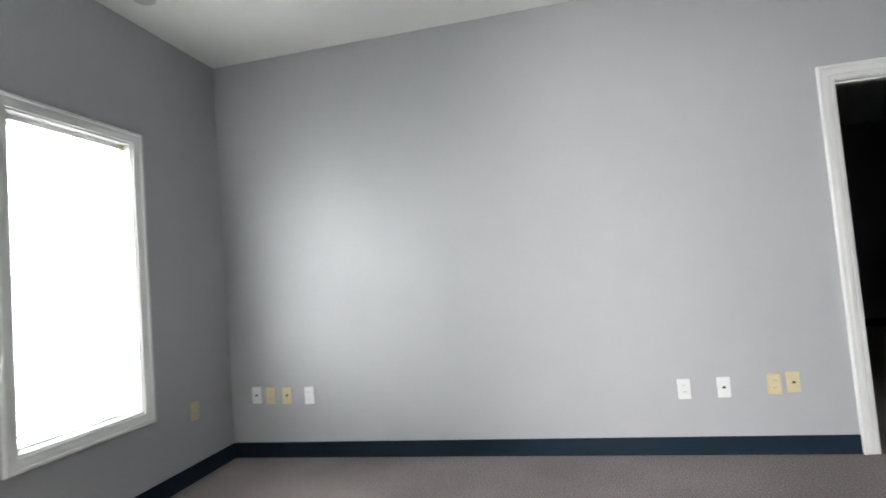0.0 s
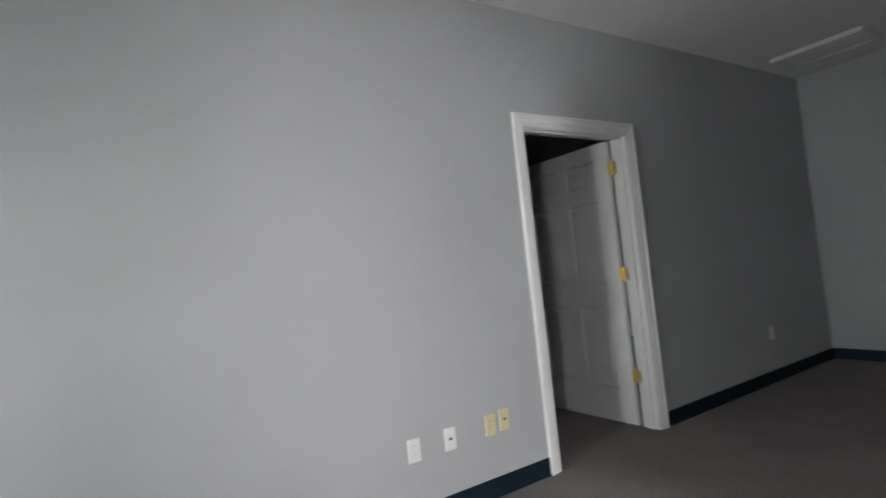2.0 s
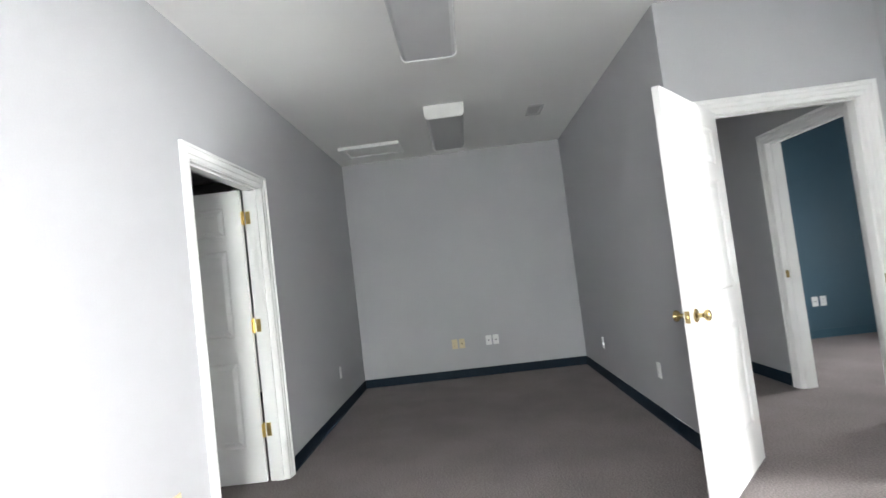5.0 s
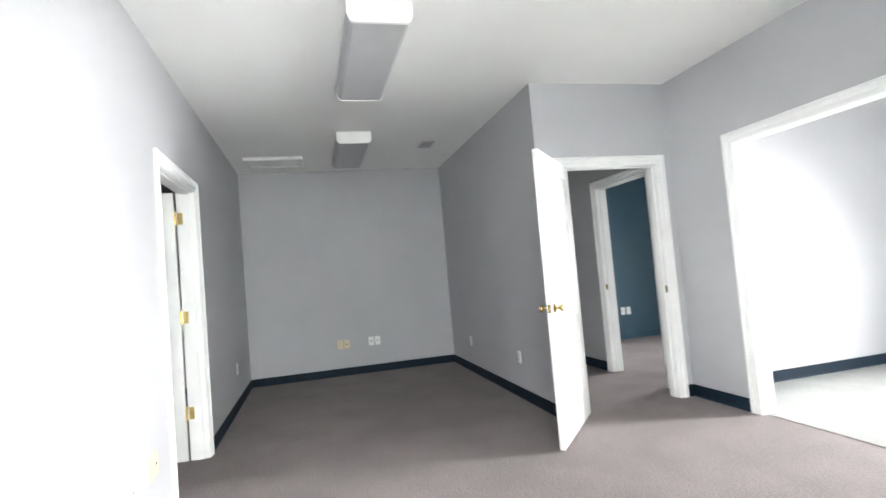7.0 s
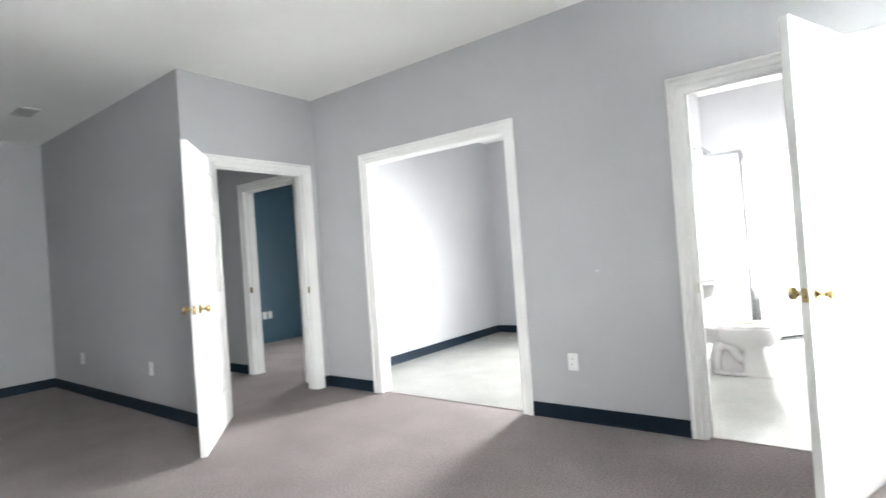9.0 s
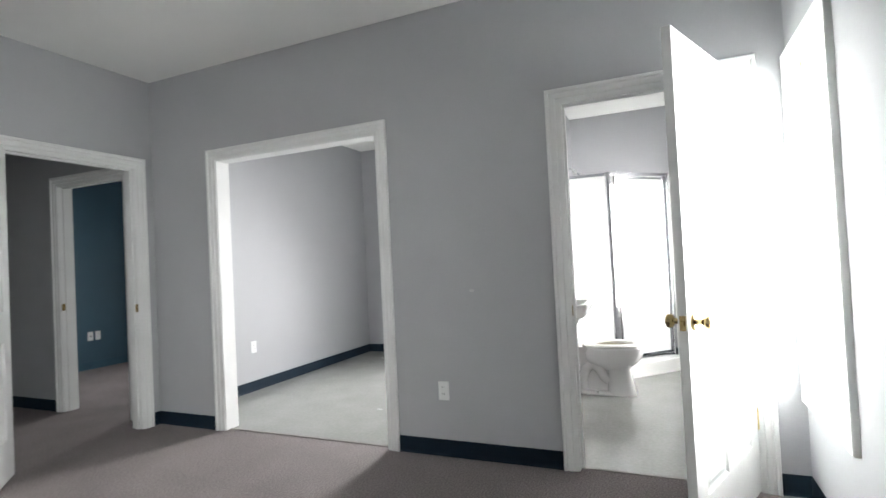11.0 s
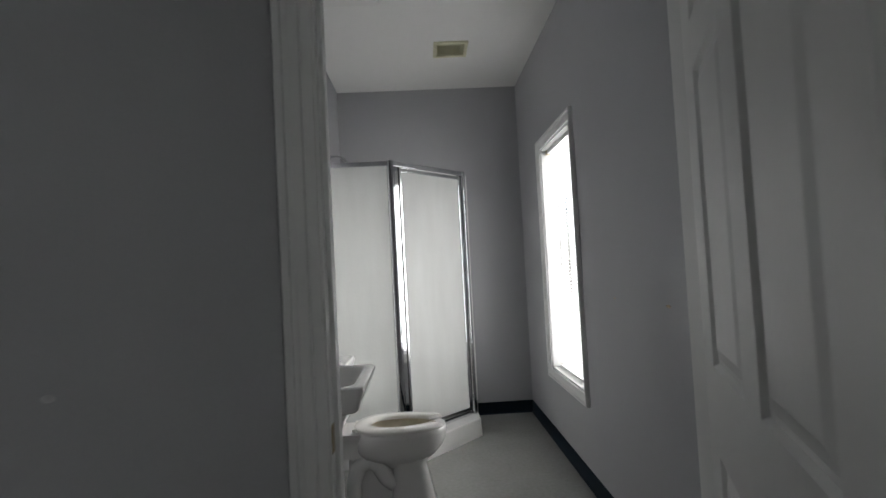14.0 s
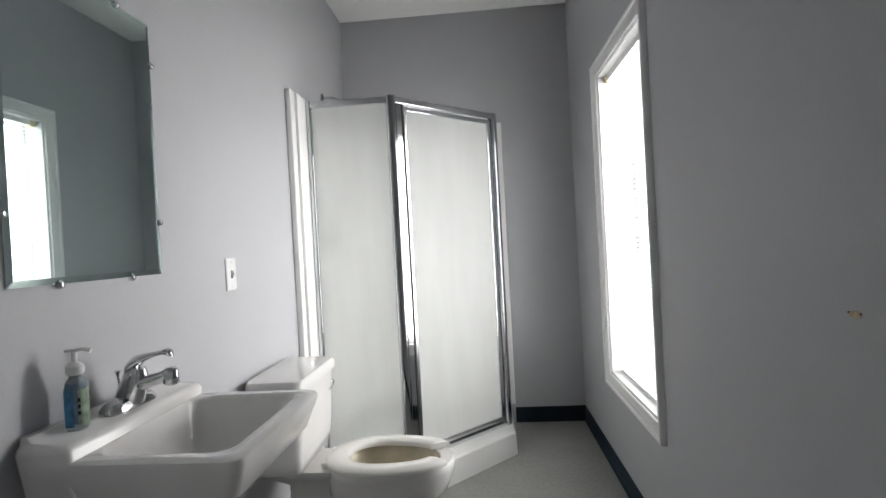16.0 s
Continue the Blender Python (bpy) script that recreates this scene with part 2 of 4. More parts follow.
def tube(bm, points, radius, n=12):
    """A bent pipe through points."""
    pts = [Vector(p) for p in points]
    loops, up = [], Vector((0.13, 0.29, 0.95)).normalized()
    for i, p in enumerate(pts):
        d = (pts[min(i + 1, len(pts) - 1)] - pts[max(i - 1, 0)]).normalized()
        u = d.cross(up).normalized()
        w = u.cross(d)
        loops.append([p + radius * (math.cos(2 * math.pi * k / n) * u + math.sin(2 * math.pi * k / n) * w) for k in range(n)])
    loft(bm, loops)
    return bm


def arc(c, r, a0, a1, n, plane="xz"):
    out = []
    for i in range(n + 1):
        a = radians(a0 + (a1 - a0) * i / n)
        p, q = r * math.cos(a), r * math.sin(a)
        out.append((c[0] + p, c[1], c[2] + q) if plane == "xz" else (c[0], c[1] + p, c[2] + q) if plane == "yz" else (c[0] + p, c[1] + q, c[2]))
    return out


def rounded(x0, x1, y0, y1, r, z, n=6):
    """A rounded rectangle as a loop of points at one height."""
    out = []
    for cx, cy, a0 in ((x1 - r, y1 - r, 0), (x0 + r, y1 - r, 90), (x0 + r, y0 + r, 180), (x1 - r, y0 + r, 270)):
        for i in range(n + 1):
            a = radians(a0 + 90 * i / n)
            out.append((cx + r * math.cos(a), cy + r * math.sin(a), z))
    return out


# ---- structure ----
def wall(name, along, face, s0, s1, thick, openings=(), z1=H, mat=None):
    """A wall that runs along x or y, from its lower face coordinate, with openings (s0, s1, z0, z1) through it."""
    bm = bmesh.new()
    cuts = sorted({s0, s1, *(o[0] for o in openings), *(o[1] for o in openings)})
    for a, b in zip(cuts, cuts[1:]):
        spans, o = [(0.0, z1)], [q for q in openings if q[0] <= a and q[1] >= b]
        if o:
            spans = [s for s in ((0.0, o[0][2]), (o[0][3], z1)) if s[1] - s[0] > 0.001]
        for lo, hi in spans:
            if along == "x":
                box(bm, a, b, face, face + thick, lo, hi)
            else:
                box(bm, face, face + thick, a, b, lo, hi)
    bmesh.ops.remove_doubles(bm, verts=bm.verts[:], dist=0.0005)
    return tagged(part(name, bm, mat or M_WALL), kind="structure")


J = 0.02        # jamb lining
DOOR_H = 2.03
A0, A1 = 3.875, 4.80        # dark room's door
B0, B1 = 0.21, 1.063       # bathroom door
O0, O1 = 2.269, 3.659       # cased opening
Q0, Q1 = 4.72, 5.60         # doorway from the hall to the teal room
D0, D1 = -3.830, -2.932     # hall door

wall("wall_north", "x", 0.0, 0.0, X_E, T, [(A0 - J, A1 + J, 0, DOOR_H + J)])
wall("wall_west", "y", -0.15, -7.295, 4.92, 0.15, [(a, b, *WIN_Z) for a, b in WINDOWS_WEST])
wall("wall_east", "y", X_E, Y_C, T, T)
wall("wall_alcove", "x", Y_S - T, X_H, X_E, T)
wall("wall_hall", "y", X_H, Y_C, Y_S - T, T, [(D0 - J, D1 + J, 0, DOOR_H + J)])
wall("wall_south", "x", Y_C - T, 0.0, X_E + T, T, [(B0 - J, B1 + J, 0, DOOR_H + J), (O0 - J, O1 + J, 0, DOOR_H + J), (Q0 - J, Q1 + J, 0, DOOR_H + J)])
wall("wall_bathroom_east", "y", X_B, Y_B, Y_C - T, T)
wall("wall_bathroom_south", "x", Y_B - T, 0.0, X_B, T)
wall("wall_side_room_south", "x", Y_B - T, X_B, X_SE, T, [(*WIN_SIDE, 0.5, 2.03)])
wall("wall_side_room_east", "y", X_SE, Y_B - T, Y_C - T, T)
wall("wall_teal_east", "y", X_E, Y_B, Y_C - T, T, mat=M_TEAL)
wall("wall_teal_south", "x", Y_B - T, X_SE + T, X_E + T, T, [(*WIN_TEAL, 0.5, 2.03)], mat=M_TEAL)
wall("wall_dark_room_north", "x", 4.80, 0.0, X_E + T, T)
wall("wall_dark_room_east", "y", X_E, T, 4.80, T)

tagged(part("floor_carpet", boxed(-0.15, 7.8, -4.03, 4.92, -0.08, 0.0), M_CARPET), kind="structure")
tagged(part("floor_carpet_teal_room", boxed(4.42, 7.8, -7.295, -4.03, -0.08, 0.0), M_CARPET), kind="structure")
tagged(part("floor_vinyl", boxed(-0.15, 4.42, -7.295, -4.03, -0.08, 0.0), M_VINYL), kind="structure")
tagged(part("ceiling", boxed(-0.15, 7.8, -7.295, 4.92, H, H + 0.1), M_CEIL), kind="structure")
for sx0, sx1 in ((B0, B1), (O0, O1)):
    bm = bmesh.new()
    loft(bm, [[(x, -4.045, 0.0), (x, -4.04, 0.004), (x, -4.02, 0.004), (x, -4.015, 0.0)] for x in (sx0, sx1)])
    tagged(part("threshold", bm, M_STRIP), kind="structure")


def baseboard(p, q, out, mat=None):
    """A vinyl cove base from p to q, standing out from its wall towards out."""
    p, q, o = Vector((*p, 0)), Vector((*q, 0)), Vector((*out, 0))
    prof = ((0.0, 0.0), (0.012, 0.0), (0.0075, 0.006), (0.005, 0.016), (0.004, 0.095), (0.0025, 0.1), (0.0, 0.1))
    bm = bmesh.new()
    loft(bm, [[e + o * u + Vector((0, 0, z)) for u, z in prof] for e in (p, q)])
    tagged(part("baseboard", bm, mat or M_BASE), kind="structure")


C = 0.087       # casing's reach from the clear opening
for p, q, o in (
        ((0, 0), (A0 - C, 0), (0, -1)), ((A1 + C, 0), (X_E, 0), (0, -1)),
        ((X_E, 0), (X_E, Y_S), (-1, 0)), ((X_H, Y_S), (X_E, Y_S), (0, 1)),
        ((X_H, Y_S), (X_H, D1 + C), (-1, 0)), ((X_H, D0 - C), (X_H, Y_C), (-1, 0)),
        ((0, Y_C), (B0 - C, Y_C), (0, 1)), ((B1 + C, Y_C), (O0 - C, Y_C), (0, 1)), ((O1 + C, Y_C), (X_H, Y_C), (0, 1)),
        ((0, 0), (0, Y_C), (1, 0)),
        ((X_H + T, Y_C), (Q0 - C, Y_C), (0, 1)), ((Q1 + C, Y_C), (X_E, Y_C), (0, 1)), ((X_H + T, Y_S - T), (X_E, Y_S - T), (0, -1)),
        ((0, Y_C - T), (0, Y_B), (1, 0)), ((0, Y_B), (0.46, Y_B), (0, 1)), ((X_B, Y_C - T), (X_B, -6.16), (-1, 0)),
        ((X_SE, Y_C - T), (X_SE, Y_B), (-1, 0)), ((X_B + T, Y_B), (X_SE, Y_B), (0, 1)), ((X_B + T, Y_C - T), (X_B + T, Y_B), (1, 0)),
        ((A1 + C, T), (X_E, T), (0, 1)), ((X_E, T), (X_E, 4.8), (-1, 0)), ((0, 4.8), (X_E, 4.8), (0, -1))):
    baseboard(p, q, o)
for p, q, o in (((X_E, Y_C - T), (X_E, Y_B), (-1, 0)), ((X_SE + T, Y_B), (X_E, Y_B), (0, 1))):
    baseboard(p, q, o, M_TEAL_BASE)

CASING = ((0.006, 0.0), (0.006, 0.008), (0.012, 0.011), (0.026, 0.012), (0.029, 0.009), (0.034, 0.0155), (0.053, 0.018), (0.060, 0.013), (0.066, 0.013), (0.070, 0.023), (0.083, 0.023), (0.087, 0.018), (0.087, 0.0))


def casing(name, parent, place, s0, s1, z0, z1, profile=CASING, closed=False):
    """A mitred moulding round an opening. place(s, n, z) gives the world point, n metres out of the wall."""
    bm = bmesh.new()
    rows = []
    for u, n in profile:
        pts = [(s0 - u, z0 - (u if closed else 0)), (s0 - u, z1 + u), (s1 + u, z1 + u), (s1 + u, z0 - (u if closed else 0))]
        rows.append([bm.verts.new(place(s, n, z)) for s, z in pts])
    for a, b in zip(rows, rows[1:]):
        for i in range(4 if closed else 3):
            bm.faces.new((a[i], a[(i + 1) % 4], b[(i + 1) % 4], b[i]))
    if not closed:
        for i in (0, 3):
            bm.faces.new([r[i] for r in rows])
    return part(name, bm, M_TRIM, parent, smooth=40)


def place_x(face, sign):
    return lambda s, n, z: (s, face + sign * n, z)


def place_y(face, sign):
    return lambda s, n, z: (face + sign * n, s, z)


def door_frame(name, along, lo, hi, c0, c1, label, stop=None):
    """Jamb lining through a wall that spans lo..hi, with casings on both faces. stop: where the door stop lies, as a pair."""
    bm = bmesh.new()
    e = 0.001
    spans = [(c0 - J + e, c0, 0, DOOR_H), (c1, c1 + J - e, 0, DOOR_H), (c0 - J + e, c1 + J - e, DOOR_H, DOOR_H + J - e)]
    if stop:
        spans_stop = [(c0, c0 + 0.011, 0, DOOR_H - 0.011), (c1 - 0.011, c1, 0, DOOR_H - 0.011), (c0, c1, DOOR_H - 0.011, DOOR_H)]
    for a, b, z0, z1 in spans:
        box(bm, *((a, b, lo, hi) if along == "x" else (lo, hi, a, b)), z0, z1)
    frame_ob = tagged(part(name, bm, M_TRIM), label, kind="structure")
    if stop:
        bm = bmesh.new()
        for a, b, z0, z1 in spans_stop:
            box(bm, *((a, b, *stop) if along == "x" else (*stop, a, b)), z0, z1)
        part("door_stop", bm, M_TRIM, frame_ob)
    for face, sign in ((lo, -1), (hi, 1)):
        pl = place_x(face, sign) if along == "x" else place_y(face, sign)
        casing("casing", frame_ob, pl, c0, c1, 0.0, DOOR_H)
    return frame_ob


def leaf_mesh(w, h, t):
    """A six-panel moulded door leaf: x from the hinge, y through, z up."""
    bm = bmesh.new()
    st, mid = 0.115 * w / 0.86, 0.10 * w / 0.86
    pw = (w - 2 * st - mid) / 2
    xs = [0, st, st + pw, st + pw + mid, w - st, w]
    zs = [0, 0.24, 0.82, 1.0, 1.60, 1.70, 1.90, h]
    rings = ((0.0, 0.0), (0.007, 0.0095), (0.017, 0.0095), (0.042, 0.002))
    for y, s in ((0.0, 1), (t, -1)):
        for i in range(5):
            for k in range(7):
                x0, x1, z0, z1 = xs[i], xs[i + 1], zs[k], zs[k + 1]
                if i in (1, 3) and k in (1, 3, 5):
                    loops = [[bm.verts.new(p) for p in ((x0 + d, y + s * e, z0 + d), (x1 - d, y + s * e, z0 + d), (x1 - d, y + s * e, z1 - d), (x0 + d, y + s * e, z1 - d))] for d, e in rings]
                    for a, b in zip(loops, loops[1:]):
                        for j in range(4):
                            bm.faces.new((a[j], a[(j + 1) % 4], b[(j + 1) % 4], b[j]))
                    bm.faces.new(loops[-1])
                else:
                    bm.faces.new([bm.verts.new(p) for p in ((x0, y, z0), (x1, y, z0), (x1, y, z1), (x0, y, z1))])
    for q in (((0, 0, 0), (0, t, 0), (0, t, h), (0, 0, h)), ((w, 0, 0), (w, 0, h), (w, t, h), (w, t, 0)), ((0, 0, h), (0, t, h), (w, t, h), (w, 0, h)), ((0, 0, 0), (w, 0, 0), (w, t, 0), (0, t, 0))):
        bm.faces.new([bm.verts.new(p) for p in q])
    bmesh.ops.remove_doubles(bm, verts=bm.verts[:], dist=0.0002)
    return bm


def knob(leaf, x, y, z, sign):
    """A round brass knob on a rose, standing out of the leaf along y."""
    bm = bmesh.new()
    rings = [(0.033, 0.0), (0.033, 0.004), (0.028, 0.009), (0.013, 0.012), (0.011, 0.030), (0.014, 0.036), (0.024, 0.042), (0.028, 0.051), (0.026, 0.060), (0.016, 0.066), (0.004, 0.067)]
    lathe(bm, [(r, sign * h) for r, h in rings], 24, "y", (x, y, z))
    part("knob", bm, M_BRASS, leaf, "polished brass round knob", smooth=40)


def leaf(parent, hx, hy, angle, w, z_knob=0.91, hinge_side=0):
    """A hung leaf with knobs, latch and three hinges, turned about its hinge."""
    t = 0.035
    ob = part("door_leaf", leaf_mesh(w, DOOR_H - 0.014, t), M_DOOR, parent, "white six-panel moulded door leaf, standing open", m=pose(hx, hy, 0.012, 0, 0, angle))
    xk = w - 0.062
    knob(ob, xk, 0.0, z_knob, -1)
    knob(ob, xk, t, z_knob, 1)
    part("latch_plate", boxed(w - 0.0005, w + 0.0015, 0.006, t - 0.006, z_knob - 0.028, z_knob + 0.028), M_BRASS, ob, "brass latch plate")
    part("latch_bolt", boxed(w, w + 0.010, 0.011, t - 0.011, z_knob - 0.009, z_knob + 0.009, bevel=0.003), M_BRASS, ob, "brass latch bolt")
    for z in (0.34, 1.06, 1.82):
        bm = bmesh.new()
        y = hinge_side
        box(bm, -0.0025, 0.0, 0.002, t - 0.002, z - 0.045, z + 0.045)
        lathe(bm, [(0.003, -0.052), (0.0065, -0.048), (0.0065, 0.048), (0.003, 0.052)], 12, "z", (-0.006, y, z))
        part("hinge", bm, M_HINGE, ob, "bright brass butt hinge", smooth=40)
    return ob


dA = door_frame("door_1", "x", 0.0, T, A0, A1, "white door frame with its six-panel door open into a dark room", stop=(0.03, 0.082))
leaf(dA, A1 - 0.004, T + 0.018, 91, A1 - A0 - 0.008)
for z in (0.352, 1.072, 1.832):
    part("hinge_plate", boxed(A1 - 0.002, A1, T - 0.040, T - 0.002, z - 0.045, z + 0.045), M_HINGE, dA, "bright brass hinge plate")
dH = door_frame("door_2", "y", X_H, X_H + T, D0, D1, "white door frame with its six-panel door swung wide open", stop=(X_H + 0.037, X_H + 0.075))
leaf(dH, X_H - 0.012, D1 + 0.002, 139.2, D1 - D0 - 0.012, 0.93)
part("strike_plate", boxed(X_H + 0.006, X_H + 0.034, D0, D0 + 0.0015, 0.91, 0.97), M_BRASS, dH, "small brass strike plate")
dB = door_frame("door_3", "x", Y_C - T, Y_C, B0, B1, "white bathroom door frame with its six-panel door open", stop=(Y_C - 0.075, Y_C - 0.037))
leaf(dB, B0 + 0.031, Y_C - 0.003, 69.0, B1 - B0 - 0.003, 0.905, hinge_side=0.035)
part("strike_plate", boxed(B1 - 0.0015, B1, Y_C - 0.034, Y_C - 0.006, 0.85, 0.91), M_BRASS, dB, "small brass strike plate")
dO = door_frame("door_4", "x", Y_C - T, Y_C, O0, O1, "wide white cased opening without a door")
dQ = door_frame("door_5", "x", Y_C - T, Y_C, Q0, Q1, "white cased doorway to a teal room", stop=(Y_C - 0.075, Y_C - 0.037))
part("strike_plate", boxed(Q1 - 0.0015, Q1, Y_C - 0.034, Y_C - 0.006, 0.91, 0.97), M_BRASS, dQ, "small brass strike plate")

WIN_CASING = ((0.0, 0.0), (0.0, 0.010), (0.006, 0.013), (0.022, 0.014), (0.028, 0.018), (0.040, 0.018), (0.045, 0.024), (0.056, 0.024), (0.060, 0.019), (0.060, 0.0))


def west_window(name, y0, y1):
    z0, z1 = WIN_Z
    bm = bmesh.new()
    for a, b, c, d in ((y0 - 0.0, y0 + 0.012, z0, z1), (y1 - 0.012, y1, z0, z1), (y0 + 0.012, y1 - 0.012, z0, z0 + 0.012), (y0 + 0.012, y1 - 0.012, z1 - 0.012, z1)):
        box(bm, -0.148, -0.001, a, b, c, d)
    w = tagged(part(name, bm, M_TRIM), "tall white-cased window with bright daylight behind its blind", kind="structure")
    casing("casing", w, place_y(0.0, 1), y0, y1, z0, z1, WIN_CASING, closed=True)
    bm = bmesh.new()
    a, b, c, d, f = y0 + 0.013, y1 - 0.013, z0 + 0.013, z1 - 0.013, 0.032
    for p in ((a, a + f, c, d), (b - f, b, c, d), (a + f, b - f, c, c + f), (a + f, b - f, d - f, d)):
        box(bm, -0.135, -0.100, *p)
    part("window_frame", bm, M_TRIM, w)
    part("pane", boxed(-0.120, -0.116, a + f, b - f, c + f, d - f), M_GLASS, w).visible_shadow = False
    return w


def blind(y0, y1):
    """An open slatted blind that hangs in a window's recess."""
    z0, z1 = WIN_Z
    th = root("window_blind", pose(-0.055, (y0 + y1) / 2, z1 - 0.012), "white slatted mini blind with open slats in a window recess", "blind", "window blinds")
    half = (y1 - y0) / 2 - 0.018
    part("headrail", boxed(-0.018, 0.018, -half, half, -0.028, -0.001, bevel=0.002), M_RAIL, th)
    low = z0 - z1 + 0.030
    part("bottom_rail", boxed(-0.012, 0.012, -half, half, low, low + 0.012, bevel=0.003), M_RAIL, th)
    bm = bmesh.new()
    prof = [(-0.0125, -0.0012), (0.0, 0.0012), (0.0125, -0.0012), (0.0125, -0.0018), (0.0, 0.0006), (-0.0125, -0.0018)]
    loft(bm, [[(x, s, z) for x, z in prof] for s in (-half, half)])
    first = part("slat", bm, M_SLAT, th, m=pose(0, 0, -0.05, 0, 8, 0))
    n = int((-low - 0.06) / 0.0215)
    for i in range(1, n):
        ob = new("slat", first.data)
        ob.parent, ob.matrix_basis = th, pose(0, 0, -0.05 - i * 0.0215, 0, 8, 0)
    for e in (-1, 1):
        part("bracket", boxed(-0.021, 0.0225, e * half - 0.014, e * half + 0.014, -0.032, -0.001, bevel=0.002), M_PLATE_I, th, "yellowed plastic bracket")
    return th


for i, (y0, y1) in enumerate(WINDOWS_WEST):
    west_window("window_%d" % (i + 1), y0, y1)
    blind(y0 + 0.012, y1 - 0.012)


def south_window(name, x0, x1):
    bm = bmesh.new()
    for a, b, c, d in ((x0, x0 + 0.04, 0.5, 2.03), (x1 - 0.04, x1, 0.5, 2.03), (x0 + 0.04, x1 - 0.04, 0.5, 0.54), (x0 + 0.04, x1 - 0.04, 1.99, 2.03)):
        box(bm, a, b, Y_B - 0.10, Y_B - 0.005, c, d)
    w = tagged(part(name, bm, M_TRIM), "plain white window in a side room", kind="structure")
    casing("casing", w, place_x(Y_B, 1), x0, x1, 0.5, 2.03, WIN_CASING, closed=True)
    ob = part("pane", boxed(x0 + 0.04, x1 - 0.04, Y_B - 0.06, Y_B - 0.056, 0.54, 1.99), M_GLASS, w)
    ob.visible_shadow = False


south_window("window_4", *WIN_SIDE)
south_window("window_5", *WIN_TEAL)


# ---- ceiling things ----
def troffer(x0, x1, y0, y1):
    """A surface-mounted fluorescent fitting with white end caps and a grey lens, unlit."""
    th = root("ceiling_light", pose((x0 + x1) / 2, (y0 + y1) / 2, H), "unlit white wraparound fluorescent fitting with a grey lens", "ceiling light", "fluorescent fittings")
    lx, ly, d = (x1 - x0) / 2, (y1 - y0) / 2, 0.120
    part("housing", boxed(-lx + 0.02, lx - 0.02, -ly + 0.02, ly - 0.02, -0.045, 0), M_ENAMEL, th)
    for s in (-1, 1):
        bm = bmesh.new()
        prof = [(-ly, 0.0), (-ly, -d * 0.62), (-ly * 0.93, -d * 0.9), (-ly * 0.82, -d), (ly * 0.82, -d), (ly * 0.93, -d * 0.9), (ly, -d * 0.62), (ly, 0.0)]
        loft(bm, [[(x, y, z) for y, z in prof] for x in (s * lx, s * (lx - 0.022))])
        part("end_cap", bm, M_ENAMEL, th, "white end cap")
    bm = bmesh.new()
    prof = [(-ly * 0.97, -0.01), (-ly * 0.97, -d * 0.60), (-ly * 0.9, -d * 0.86), (-ly * 0.8, -d * 0.95), (ly * 0.8, -d * 0.95), (ly * 0.9, -d * 0.86), (ly * 0.97, -d * 0.60), (ly * 0.97, -0.01)]
    loft(bm, [[(x, y, z) for y, z in prof] for x in (-lx + 0.021, lx - 0.021)])
    part("diffuser", bm, M_LENS, th, "grey prismatic acrylic lens")


troffer(3.215, 4.476, -1.495, -1.13)
troffer(5.69, 6.90, -1.535, -1.18)

th = root("attic_hatch", pose(6.885, -0.50, H), "white framed ceiling access hatch panel", "hatch")
bm = bmesh.new()
for a in ((-0.22, 0.22, -0.33, -0.27), (-0.22, 0.22, 0.27, 0.33), (-0.22, -0.16, -0.27, 0.27), (0.16, 0.22, -0.27, 0.27)):
    box(bm, *a, -0.036, 0.0, bevel=0.004)
part("frame", bm, M_TRIM, th)
part("panel", boxed(-0.16, 0.16, -0.27, 0.27, -0.026, 0.0), M_CEIL, th)


def register(name, x0, x1, y0, y1, mat, label, category, slats=6, depth=0.012, back=None, tilt=35):
    th = root(name, pose((x0 + x1) / 2, (y0 + y1) / 2, H), label, category)
    lx, ly, f = (x1 - x0) / 2, (y1 - y0) / 2, 0.025
    bm = bmesh.new()
    for a in ((-lx, lx, -ly, -ly + f), (-lx, lx, ly - f, ly), (-lx, -lx + f, -ly + f, ly - f), (lx - f, lx, -ly + f, ly - f)):
        box(bm, *a, -depth, 0.0, bevel=0.003)
    part("frame", bm, mat, th)
    part("backing", boxed(-lx + f, lx - f, -ly + f, ly - f, -0.003, 0.0), back or M_DARK, th)
    for i in range(slats):
        y = -ly + f + (i + 0.5) * 2 * (ly - f) / slats
        part("slat", boxed(-lx + f, lx - f, -0.0012, 0.0012, -0.009, 0.009), mat, th, m=pose(0, y, -0.010, tilt))


register("ceiling_vent", 6.06, 6.36, -2.305, -2.155, M_GREYVENT, "small grey ceiling air register", "vent", 5, back=M_GREYVENT)
register("exhaust_fan", 0.475, 0.71, -6.49, -6.255, M_GRILLE, "yellowed plastic bathroom exhaust fan grille", "exhaust fan", 9, 0.016, M_GRILLE, 65)
register("bathroom_vent", 0.30, 0.42, -5.66, -5.56, M_GREYVENT, "small dark ceiling air register", "vent", 4)

th = root("bathroom_light", pose(1.21, -5.60, H), "unlit slim white ceiling light in the bathroom", "ceiling light")
part("housing", boxed(-0.20, 0.20, -0.08, 0.08, -0.025, 0, bevel=0.004), M_ENAMEL, th)
part("diffuser", boxed(-0.19, 0.19, -0.07, 0.07, -0.055, -0.025, bevel=0.012), M_ENAMEL, th, "pale acrylic cover")

